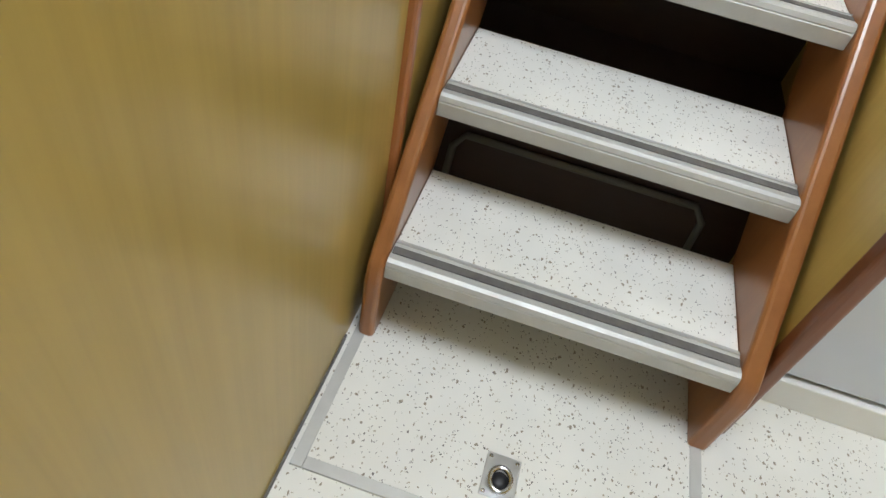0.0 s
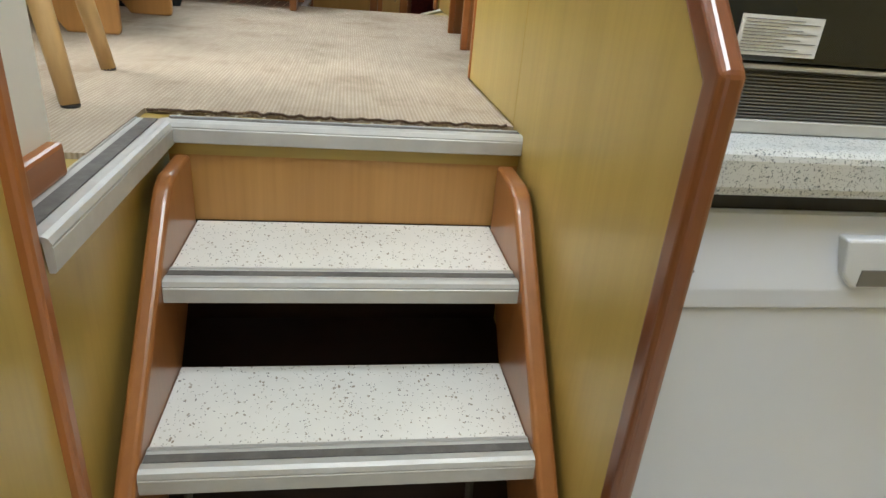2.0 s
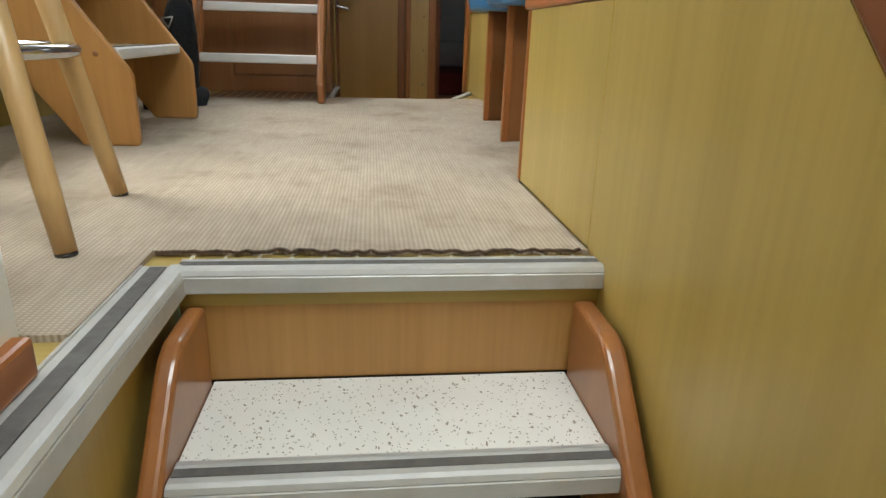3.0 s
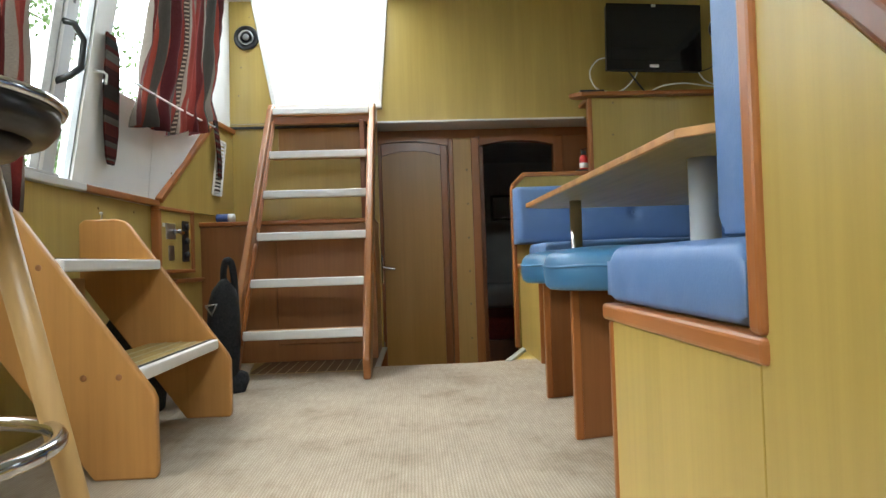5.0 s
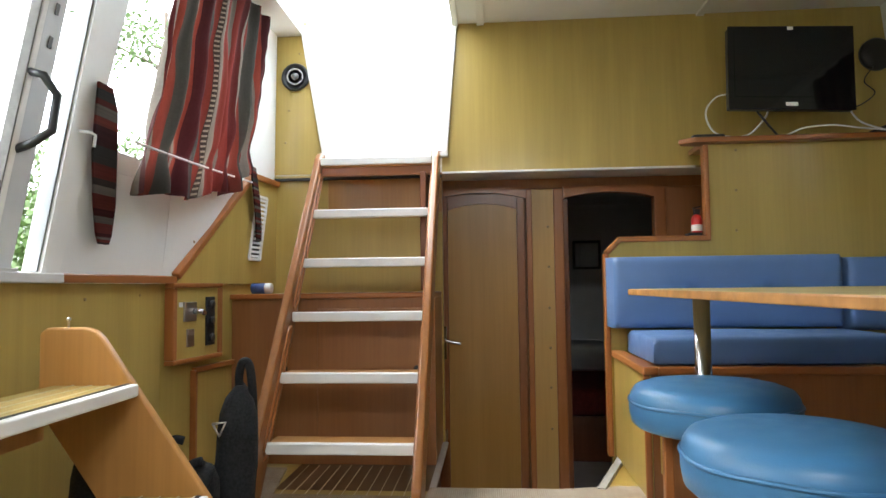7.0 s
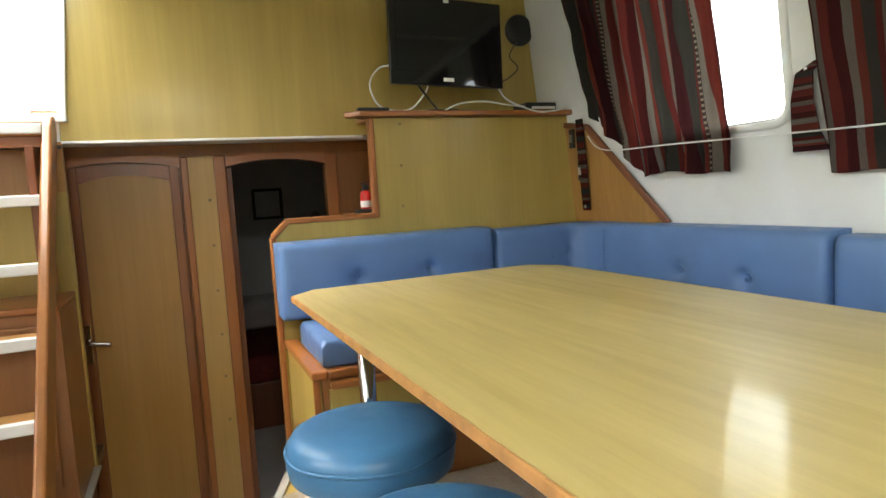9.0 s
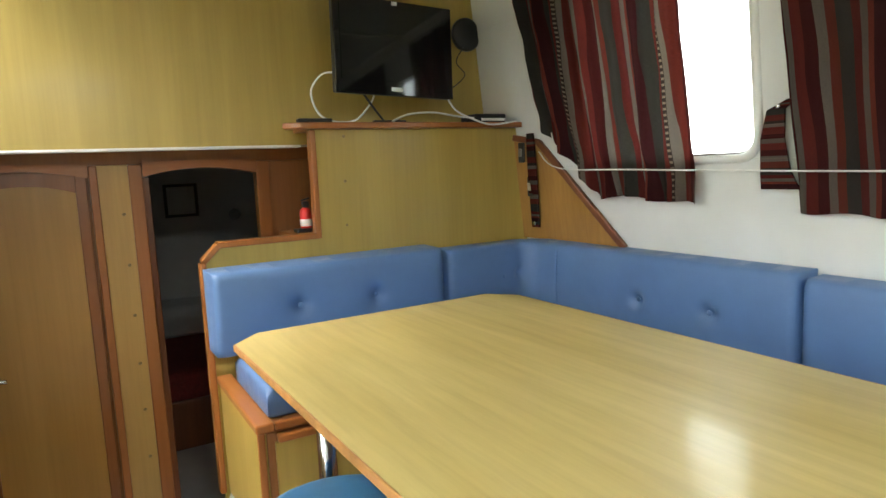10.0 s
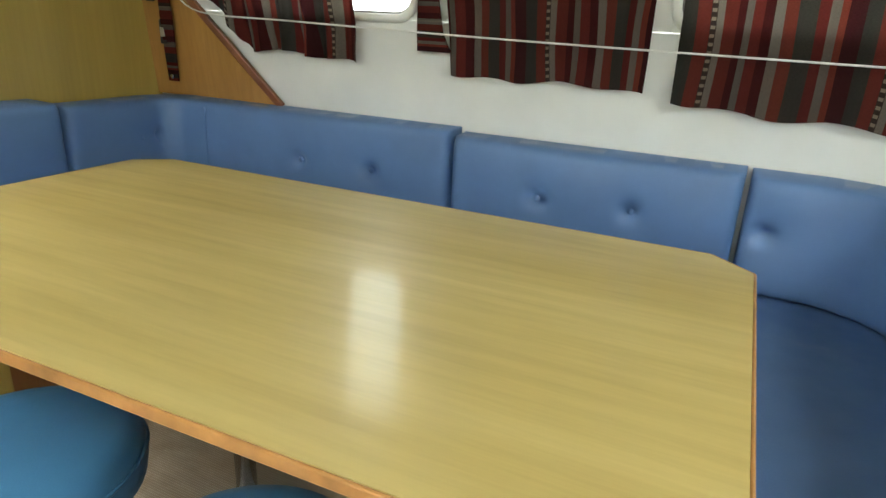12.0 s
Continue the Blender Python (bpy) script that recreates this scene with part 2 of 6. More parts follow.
BLACK = plain("black_plastic", (0.018, 0.018, 0.02), 0.35, 0.0, 0.2)
SCREEN = plain("glossy_screen", (0.008, 0.008, 0.009), 0.06, 0.0, 0.1)
DARKGLASS = plain("oven_glass", (0.012, 0.016, 0.018), 0.05, 0.0, 0.1)
GREYMETAL = plain("grey_grille", (0.2, 0.2, 0.2), 0.45, 0.5, 0.1)
RUBBER = plain("dark_seal", (0.03, 0.03, 0.03), 0.8)
FABRIC = plain("black_bag_cloth", (0.008, 0.009, 0.011), 0.85, 0.0, 0.3, 40, 0.5, 400)
VINYL_BLUE = plain("blue_vinyl", (0.108, 0.20, 0.41), 0.42, 0.0, 0.07, 5, 0.25, 260)
VINYL_TEAL = plain("teal_vinyl", (0.05, 0.165, 0.32), 0.36, 0.0, 0.08, 5, 0.2, 260)
VINYL_BLACK = plain("black_seat_vinyl", (0.015, 0.014, 0.013), 0.25, 0.0, 0.1)
LAMINATE = speckled("speckled_step_laminate", (0.78, 0.77, 0.72), [(0.30, 0.26, 0.20), (0.42, 0.38, 0.30), (0.12, 0.11, 0.1)], 150.0, 0.4, 0.085, 0.75)
GRANITE = speckled("granite_worktop", (0.60, 0.62, 0.62), [(0.18, 0.2, 0.21), (0.30, 0.33, 0.34), (0.1, 0.11, 0.12)], 210.0, 0.3, 0.32)
CARPET = carpet_material()
CARPET_EDGE = plain("frayed_carpet_edge", (0.09, 0.055, 0.035), 0.95, 0.0, 0.4, 60, 0.8, 300)
CAULK = plain("pale_caulk_line", (0.62, 0.57, 0.42), 0.6)
GLASS = glass_material()
CORD = plain("white_cord", (0.78, 0.78, 0.76), 0.6)
RED = plain("red_enamel", (0.55, 0.015, 0.012), 0.25)
PAPER = plain("white_label", (0.72, 0.72, 0.7), 0.6)
PRINT = plain("grey_print", (0.18, 0.18, 0.18), 0.7)
CABIN_GREY = plain("cabin_lining", (0.56, 0.56, 0.57), 0.8, 0.0, 0.05)
BEDRED = plain("dark_red_cloth", (0.18, 0.025, 0.02), 0.9, 0.0, 0.2, 30, 0.4, 200)
LINEN = plain("white_linen", (0.6, 0.6, 0.62), 0.9, 0.0, 0.05, 8, 0.4, 40)
LEAF = plain("leaves", (0.075, 0.12, 0.03), 0.6, 0.0, 0.35, 3)
BARK = plain("bark", (0.10, 0.075, 0.055), 0.9, 0.0, 0.3, 10, 0.6, 30)
GRASS = plain("bank_grass", (0.07, 0.10, 0.035), 0.9, 0.0, 0.3, 0.5)
BLUECAN = plain("blue_white_tin", (0.05, 0.10, 0.30), 0.35)

STRIPES = [(0.0, (0.15, 0.024, 0.02)), (0.07, (0.07, 0.012, 0.012)), (0.13, (0.19, 0.165, 0.14)), (0.19, (0.17, 0.034, 0.024)), (0.26, (0.05, 0.046, 0.04)), (0.36, (0.13, 0.02, 0.018)),
           (0.42, (0.17, 0.148, 0.125)), (0.47, (0.21, 0.04, 0.027)), (0.51, (0.055, 0.012, 0.014)), (0.60, (0.045, 0.042, 0.037)), (0.68, (0.16, 0.028, 0.022)), (0.75, (0.05, 0.035, 0.03)),
           (0.78, (0.21, 0.18, 0.15)), (0.82, (0.15, 0.026, 0.02)), (0.90, (0.07, 0.012, 0.012)), (0.95, (0.15, 0.13, 0.11))]
CURTAIN = curtain_material("striped_curtain_cloth", STRIPES, 0.72)

# ---- shape helpers ----


def box(bm, lo, hi, r=0.0, seg=2):
    """An axis-aligned block with its edges rounded."""
    made = bmesh.ops.create_cube(bm, size=1.0)["verts"]
    lo, hi = Vector(lo), Vector(hi)
    for v in made:
        v.co = Vector(((lo[i] + hi[i]) / 2 + v.co[i] * (hi[i] - lo[i]) for i in range(3)))
    if r:
        edges = list({e for v in made for e in v.link_edges})
        bmesh.ops.bevel(bm, geom=edges, offset=r, segments=seg, affect="EDGES", profile=0.5, clamp_overlap=True)


def prism(bm, pts, axis, a0, a1, r=0.0, seg=2):
    """A flat outline pushed from a0 to a1 along an axis. Outline pairs are the two other axes in xyz order."""
    k = "xyz".index(axis)
    rest = [i for i in range(3) if i != k]
    rings = []
    for a in (a0, a1):
        ring = []
        for p in pts:
            co = [0.0, 0.0, 0.0]
            co[k], co[rest[0]], co[rest[1]] = a, p[0], p[1]
            ring.append(bm.verts.new(co))
        rings.append(ring)
    f = [bm.faces.new(rings[0]), bm.faces.new(list(reversed(rings[1])))]
    n = len(pts)
    for i in range(n):
        f.append(bm.faces.new((rings[0][i], rings[1][i], rings[1][(i + 1) % n], rings[0][(i + 1) % n])))
    bmesh.ops.recalc_face_normals(bm, faces=f)
    if r:
        edges = list({e for ring in rings for v in ring for e in v.link_edges})
        bmesh.ops.bevel(bm, geom=edges, offset=r, segments=seg, affect="EDGES", profile=0.5, clamp_overlap=True)


def hexa(bm, quad0, quad1, r=0.0):
    """A block between two four-cornered ends."""
    a, b = [bm.verts.new(p) for p in quad0], [bm.verts.new(p) for p in quad1]
    f = [bm.faces.new(a), bm.faces.new(list(reversed(b)))]
    for i in range(4):
        f.append(bm.faces.new((a[i], b[i], b[(i + 1) % 4], a[(i + 1) % 4])))
    bmesh.ops.recalc_face_normals(bm, faces=f)
    if r:
        edges = list({e for v in a + b for e in v.link_edges})
        bmesh.ops.bevel(bm, geom=edges, offset=r, segments=2, affect="EDGES", profile=0.5, clamp_overlap=True)


def bar(bm, p, q, w, h, up=(0, 0, 1), r=0.0):
    """A straight batten of width w and height h from p to q."""
    p, q, up = Vector(p), Vector(q), Vector(up)
    d = (q - p).normalized()
    s = d.cross(up).normalized() * (w / 2)
    u = s.cross(d).normalized() * (h / 2)
    hexa(bm, [p - s - u, p + s - u, p + s + u, p - s + u], [q - s - u, q + s - u, q + s + u, q - s + u], r)


def tube(bm, pts, rad, seg=10, caps=True, smooth=1):
    """A round tube along points, softened by Catmull-Rom between them."""
    pts = [Vector(p) for p in pts]
    if smooth > 1 and len(pts) > 2:
        out = []
        for i in range(len(pts) - 1):
            p0, p1, p2, p3 = pts[max(i - 1, 0)], pts[i], pts[i + 1], pts[min(i + 2, len(pts) - 1)]
            for k in range(smooth):
                t = k / smooth
                out.append(0.5 * ((2 * p1) + (p2 - p0) * t + (2 * p0 - 5 * p1 + 4 * p2 - p3) * t * t + (3 * p1 - p0 - 3 * p2 + p3) * t ** 3))
        pts = out + [pts[-1]]
    radii = rad if isinstance(rad, (list, tuple)) else None
    rings, side = [], None
    for i, p in enumerate(pts):
        d = (pts[min(i + 1, len(pts) - 1)] - pts[max(i - 1, 0)]).normalized()
        if side is None:
            side = d.orthogonal().normalized()
        side = (side - d * side.dot(d)).normalized()
        up = d.cross(side)
        rr = radii[0] + (radii[-1] - radii[0]) * i / max(1, len(pts) - 1) if radii else rad
        rings.append([bm.verts.new(p + (side * math.cos(a) + up * math.sin(a)) * rr) for a in (math.tau * k / seg for k in range(seg))])
    for a, b in zip(rings, rings[1:]):
        for k in range(seg):
            f = bm.faces.new((a[k], a[(k + 1) % seg], b[(k + 1) % seg], b[k]))
            f.smooth = True
    if caps:
        bm.faces.new(list(reversed(rings[0])))
        bm.faces.new(rings[-1])


def lathe(bm, profile, centre, seg=32, axis="z"):
    """A turned shape: profile pairs are radius and height."""
    c = Vector(centre)
    rings = []
    for rad, z in profile:
        ring = []
        for k in range(seg):
            a = math.tau * k / seg
            p = {"z": (rad * math.cos(a), rad * math.sin(a), z), "y": (rad * math.cos(a), z, rad * math.sin(a)), "x": (z, rad * math.cos(a), rad * math.sin(a))}[axis]
            ring.append(bm.verts.new(c + Vector(p)))
        rings.append(ring)
    made = []
    for a, b in zip(rings, rings[1:]):
        for k in range(seg):
            f = bm.faces.new((a[k], a[(k + 1) % seg], b[(k + 1) % seg], b[k]))
            f.smooth = True
            made.append(f)
    made.append(bm.faces.new(list(reversed(rings[0]))))
    made.append(bm.faces.new(rings[-1]))
    bmesh.ops.recalc_face_normals(bm, faces=made)


def mesh_of(name, bm, material, smooth=False):
    me = bpy.data.meshes.new(name)
    bm.to_mesh(me)
    bm.free()
    me.materials.append(material)
    if smooth:
        for p in me.polygons:
            p.use_smooth = True
    return me


BASES = {}


def thing(name, base, label, category, group=""):
    """An Empty at the base of a thing made of parts."""
    ob = new(name)
    ob.empty_display_size = 0.1
    ob.location = base
    BASES[ob.name] = Vector(base)
    return tagged(ob, label, category, group)


def part(name, bm, material, parent, label="", smooth=False):
    """One mesh under a thing or under a part, built in world metres."""
    ob = new(name, mesh_of(name, bm, material, smooth))
    ob.parent = parent
    if parent.name in BASES:
        ob.matrix_parent_inverse = Matrix.Translation(-BASES[parent.name])
    return tagged(ob, label)


def solid(name, bm, material, label, category, kind="", group="", smooth=False):
    """A top-level thing or piece of the setting of one mesh."""
    return tagged(new(name, mesh_of(name, bm, material, smooth)), label, category, group, kind)


def structure(name, bm, material, label, category):
    return solid(name, bm, material, label, category, "structure")


def shape(fn, *args, **kw):
    """A fresh bmesh with one shape in it."""
    bm = bmesh.new()
    fn(bm, *args, **kw)
    return bm


def rows_of(count, fine):
    """Grid steps that crowd towards both ends."""
    ends = [0, 0.12, 0.3, 0.6, 1.0]
    a = [e * fine for e in ends]
    mid = [fine + (1 - 2 * fine) * k / count for k in range(1, count)]
    return a + mid + [1 - e for e in reversed(a)]


def cushion(bm, path, z0, z1, thick, r, buttons=(), crown=0.012, closed_ends=True):
    """A padded upright pad that follows a plan path; the pad swells to the left of the path. Buttons: (metres along, height)."""
    pts = [Vector((*p, 0)) for p in path]
    seg_len = [(b - a).length for a, b in zip(pts, pts[1:])]
    total = sum(seg_len)

    def at(s):
        s = min(max(s, 0), total)
        for i, ln in enumerate(seg_len):
            if s <= ln or i == len(seg_len) - 1:
                d = (pts[i + 1] - pts[i]) / ln
                p = pts[i] + d * s
                # soften the turn between neighbouring stretches
                n = Vector((-d.y, d.x, 0))
                if i + 1 < len(seg_len) and ln - s < r:
                    d2 = (pts[i + 2] - pts[i + 1]) / seg_len[i + 1]
                    n = n.lerp(Vector((-d2.y, d2.x, 0)), 0.5 * (1 - (ln - s) / r)).normalized()
                elif i > 0 and s < r:
                    d0 = (pts[i] - pts[i - 1]) / seg_len[i - 1]
                    n = n.lerp(Vector((-d0.y, d0.x, 0)), 0.5 * (1 - s / r)).normalized()
                return p, n
            s -= ln
    us = [u * total for u in rows_of(max(8, int(total / 0.018)), r / total)]
    vs = [z0 + v * (z1 - z0) for v in rows_of(20, r / (z1 - z0))]
    grid = []
    for s in us:
        p, n = at(s)
        col = []
        for z in vs:
            e = min(s, total - s, z - z0, z1 - z)
            du, dv = min(s, total - s), min(z - z0, z1 - z)
            fu, fv = max(0, 1 - du / r), max(0, 1 - dv / r)
            f = min(1.0, math.sqrt(fu * fu + fv * fv))
            h = thick - r * (1 - math.sqrt(max(0, 1 - f * f)))
            if fu >= 1 or fv >= 1:
                h = 0
            h += crown * math.sin(math.pi * s / total) ** 0.5 * math.sin(math.pi * (z - z0) / (z1 - z0))if h else 0
            for bs, bz in buttons:
                q = ((s - bs) ** 2 + (z - bz) ** 2) ** 0.5
                h -= 0.034 * math.exp(-(q / 0.026) ** 2) + 0.015 * math.exp(-(q / 0.075) ** 2)
            h += 0.0025 * noise.noise(Vector((s * 5, z * 5, thick * 40)))if h else 0
            col.append(bm.verts.new((p.x + n.x * h, p.y + n.y * h, z)))
        grid.append(col)
    made = []
    for a, b in zip(grid, grid[1:]):
        for k in range(len(vs) - 1):
            made.append(bm.faces.new((a[k], b[k], b[k + 1], a[k + 1])))
    # the back
    back = [[bm.verts.new((*at(s)[0].xy, z)) for z in (z0, z1)] for s in us]
    for i in range(len(us) - 1):
        made.append(bm.faces.new((back[i][0], back[i][1], back[i + 1][1], back[i + 1][0])))
    for f in made:
        f.smooth = True
    bmesh.ops.remove_doubles(bm, verts=bm.verts, dist=0.0004)
    bmesh.ops.recalc_face_normals(bm, faces=bm.faces)


def seat_pad(bm, lo, hi, r=0.035, buttons=(), round_edges=4):
    """A flat seat cushion with a swollen top."""
    xs = [lo[0] + u * (hi[0] - lo[0]) for u in rows_of(max(8, int((hi[0] - lo[0]) / 0.05)), r / (hi[0] - lo[0]))]
    ys = [lo[1] + u * (hi[1] - lo[1]) for u in rows_of(max(8, int((hi[1] - lo[1]) / 0.05)), r / (hi[1] - lo[1]))]
    grids = []
    for top in (1, 0):
        g = []
        for x in xs:
            col = []
            for y in ys:
                fu = max(0, 1 - min(x - lo[0], hi[0] - x) / r)
                fv = max(0, 1 - min(y - lo[1], hi[1] - y) / r)
                f = min(1.0, math.sqrt(fu * fu + fv * fv))
                drop = r * (1 - math.sqrt(max(0, 1 - f * f)))
                z = hi[2] - drop if top else lo[2] + 0.5 * drop
                if top:
                    z += 0.012 * math.sin(math.pi * (x - lo[0]) / (hi[0] - lo[0])) * math.sin(math.pi * (y - lo[1]) / (hi[1] - lo[1]))
                    z += 0.003 * noise.noise(Vector((x * 6, y * 6, 1)))*(1 - f)
                    for bx, by in buttons:
                        q = math.hypot(x - bx, y - by)
                        z -= 0.02 * math.exp(-(q / 0.028) ** 2) + 0.006 * math.exp(-(q / 0.08) ** 2)
                col.append(bm.verts.new((x, y, z)))
            g.append(col)
        grids.append(g)
        for a, b in zip(g, g[1:]):
            for k in range(len(ys) - 1):
                bm.faces.new((a[k], b[k], b[k + 1], a[k + 1])if top else (a[k], a[k + 1], b[k + 1], b[k])).smooth = True
    t, b = grids
    nx, ny = len(xs), len(ys)
    loop = [(i, 0) for i in range(nx)] + [(nx - 1, j) for j in range(1, ny)] + [(i, ny - 1) for i in range(nx - 2, -1, -1)] + [(0, j) for j in range(ny - 2, 0, -1)]
    for (i, j), (k, m) in zip(loop, loop[1:] + loop[:1]):
        bm.faces.new((t[i][j], b[i][j], b[k][m], t[k][m])).smooth = True
    bmesh.ops.recalc_face_normals(bm, faces=bm.faces)


def cloth(bm, left, right, sweep, folds, depth, inward, repeat, shift=0.0, nu=90, nv=26, pinch=None, hem=0.0, lift=0.0, lift_end=0.0):
    """A hanging curtain between two upright edges (each (top, bottom)), folded towards inward. uv 'cloth' runs along the width."""
    uvl = bm.loops.layers.uv.new("cloth")
    lt, lb, rt, rb = Vector(left[0]), Vector(left[1]), Vector(right[0]), Vector(right[1])
    inn = Vector(inward)
    g, uvs = [], []
    for i in range(nu + 1):
        u = i / nu
        col, cu = [], []
        for j in range(nv + 1):
            v = j / nv
            a, b = lt.lerp(lb, v), rt.lerp(rb, v)
            p = a.lerp(b, u)
            amp = depth * (0.45 + 0.55 * v)
            ph = folds * math.tau * (u + 0.03 * math.sin(5 * u + 2 * v)) + sweep * v
            w = math.sin(ph) + 0.35 * math.sin(2.3 * ph + 1.0 + 1.5 * v)
            if pinch:
                amp *= 1 - 0.6 * math.exp(-((v - pinch) / 0.07) ** 2)
            p = p + inn * max(0.2 * depth, depth + amp * w + 0.45 * depth * (noise.noise(Vector((u * 10, v * 4, folds))) + 0.6 * noise.noise(Vector((u * 22 + 3, v * 9, folds)))))
            p.z += v * (lift * max(0.0, 1 - u / 0.42) + lift_end * max(0.0, (u - 0.7) / 0.3))
            p.z -= hem * (math.sin(u * 7.0) * 0.5 + 0.5 * math.sin(u * 17 + 1)) * v ** 3
            col.append(bm.verts.new(p))
            cu.append((u * repeat + shift + 0.01 * math.sin(ph) + 0.035 * noise.noise(Vector((u * 5, v * 3.5, folds + 7))), v))
        g.append(col)
        uvs.append(cu)
    for i in range(nu):
        for j in range(nv):
            f = bm.faces.new((g[i][j], g[i][j + 1], g[i + 1][j + 1], g[i + 1][j]))
            f.smooth = True
            for lp, (a, b) in zip(f.loops, ((i, j), (i, j + 1), (i + 1, j + 1), (i + 1, j))):
                lp[uvl].uv = uvs[a][b]


def tie_band(bm, pts, width, across, repeat=1.2, shift=0.0):
    """A short hanging cloth band along points, uv stripes across its length."""
    uvl = bm.loops.layers.uv.new("cloth")
    ac = Vector(across).normalized()
    nrm = Vector((ac.y, -ac.x, 0)) * 0.004
    rings = []
    for i, p in enumerate(pts):
        p, w = Vector(p), width[i] / 2
        rings.append([bm.verts.new(p - ac * w + nrm), bm.verts.new(p + ac * w + nrm), bm.verts.new(p + ac * w - nrm), bm.verts.new(p - ac * w - nrm)])
    n = len(pts) - 1
    for i, (a, b) in enumerate(zip(rings, rings[1:])):
        for k in range(4):
            f = bm.faces.new((a[k], a[(k + 1) % 4], b[(k + 1) % 4], b[k]))
            for lp, s in zip(f.loops, (i, i, i + 1, i + 1)):
                lp[uvl].uv = (shift + repeat * s / n, 0.3)
    bm.faces.new(rings[0])
    bm.faces.new(list(reversed(rings[-1])))
    bmesh.ops.recalc_face_normals(bm, faces=bm.faces)

# ---- structure ----
Z0 = -0.775          # galley floor
WELL = -0.52         # forward well floor
BULK = 3.41          # upper bulkhead
CEIL = 2.25
DW = 3.72            # cabin door wall
HEAD = 1.39          # underside over the cabin doors


def port_x(y, z):
    """Port lining: upright below the rail, leaning in above it, drawn in towards the bow."""
    x = -0.985 + 0.125 * max(0.0, y - 2.45)
    return x + 0.105 * max(0.0, z - 0.86) * min(1.0, max(0.15, 1 - (y - 2.45) / 0.95))


def stbd_x(z):
    return 2.50 - 0.10 * max(0.0, z - 0.92)


# galley floor with its hatch strips
structure("floor_galley", shape(box, (-1.2, -3.0, Z0 - 0.06), (2.4, 0.4, Z0)), LAMINATE, "white speckled laminate galley floor", "floor")
hatch = thing("floor_hatch", (0.32, -0.8, Z0), "speckled floor hatch edged with flat grey metal strips", "floor hatch")
part("lid", shape(box, (0.024, -0.92, Z0), (0.622, -0.46, Z0 + 0.004)), LAMINATE, hatch)
for lo, hi in (((0.004, -0.94), (0.024, -0.44)), ((0.622, -0.94), (0.642, -0.44)), ((0.0245, -0.94), (0.6215, -0.9205))):
    part("edge_strip", shape(box, (*lo, Z0), (*hi, Z0 + 0.006), 0.001), ALU, hatch)
bm = bmesh.new()
box(bm, (0.29, -0.885, Z0 + 0.004), (0.346, -0.812, Z0 + 0.0075), 0.001)
plate = part("pull_plate", bm, STEEL, hatch, "small steel plate with a flush ring pull")
part("pull_ring", shape(tube, [(0.318 + 0.017 * math.cos(a), -0.855 + 0.02 * math.sin(a), Z0 + 0.0115) for a in (math.tau * k / 20 for k in range(21))], 0.0045, 8, False), CHROME, plate, smooth=True)
part("recess", shape(lathe, [(0.002, 0.0), (0.014, 0.0), (0.014, 0.001), (0.002, 0.001)], (0.318, -0.855, Z0 + 0.0076), 20), BLACK, plate)
for dx in (0.006, 0.05):
    for dy in (0.006, 0.066):
        part("screw", shape(lathe, [(0.0005, 0.0), (0.0035, 0.0), (0.003, 0.0012), (0.0005, 0.0014)], (0.29 + dx, -0.885 + dy, Z0 + 0.0075), 10), CHROME, plate)

# saloon floor round both wells
bm = bmesh.new()
for lo, hi in (((-1.35, 0.0), (2.75, 2.62)), ((-1.35, -1.7), (-0.075, -0.52)), ((-1.35, -0.519), (-0.0, 0.0)), ((-1.35, 2.62), (-0.58, 4.3)), ((0.96, 2.62), (2.75, 3.2))):
    box(bm, (lo[0], lo[1], -0.06), (hi[0], hi[1], -0.006))
structure("floor_saloon", bm, VENEER_X, "yellow laminate saloon floor with pale inlaid lines", "floor")
bm = bmesh.new()
box(bm, (-0.579, 2.621, -0.06), (0.06, 4.3, -0.006))
structure("floor_ladder", bm, wood("brown_floor_laminate", (0.10, 0.055, 0.025), (0.18, 0.10, 0.042), "y", 0.4), "brown laminate floor with thin lines behind the ladder", "floor")
bm = bmesh.new()
for i in range(13):
    box(bm, (0.005 + i * 0.052, 0.0445, -0.006), (0.0105 + i * 0.052, 0.09, -0.004))
solid("caulk_line", bm, CAULK, "pale inlaid lines across the strip of floor beside the step", "floor inlay", "stuff")
bm = bmesh.new()
for i in range(12):
    box(bm, (-0.54 + i * 0.05, 2.55, -0.006), (-0.537 + i * 0.05, 2.97, -0.0045))
solid("caulk_line", bm, CAULK, "pale inlaid lines on the floor behind the ladder", "floor inlay", "stuff")

# carpet, with a frayed dark edge
bm = bmesh.new()
outline = [(-0.95, -0.22), (-0.055, -0.222), (-0.055, 0.078)]
random.seed(4)
outline += [(-0.05 + 0.7 * k / 28, 0.078 + random.uniform(-0.005, 0.005) - 0.012 * k / 28) for k in range(1, 29)]
outline += [(0.658, 0.06), (0.655, 0.60), (0.70, 0.618), (1.86, 0.62), (1.86, 2.52), (0.97, 2.525), (0.952, 2.70)]
outline += [(0.95 - 0.36 * k / 16, 2.70 - 0.06 * k / 16 + random.uniform(-0.006, 0.006)) for k in range(1, 17)]
outline += [(0.06, 2.64), (0.05, 2.53), (-0.56, 2.54), (-0.62, 2.9), (-0.95, 2.9)]
prism(bm, outline, "z", -0.0055, 0.004)
carpet = structure("carpet", bm, CARPET, "beige woven carpet with a frayed brown edge", "carpet")
bm = bmesh.new()
prev = None
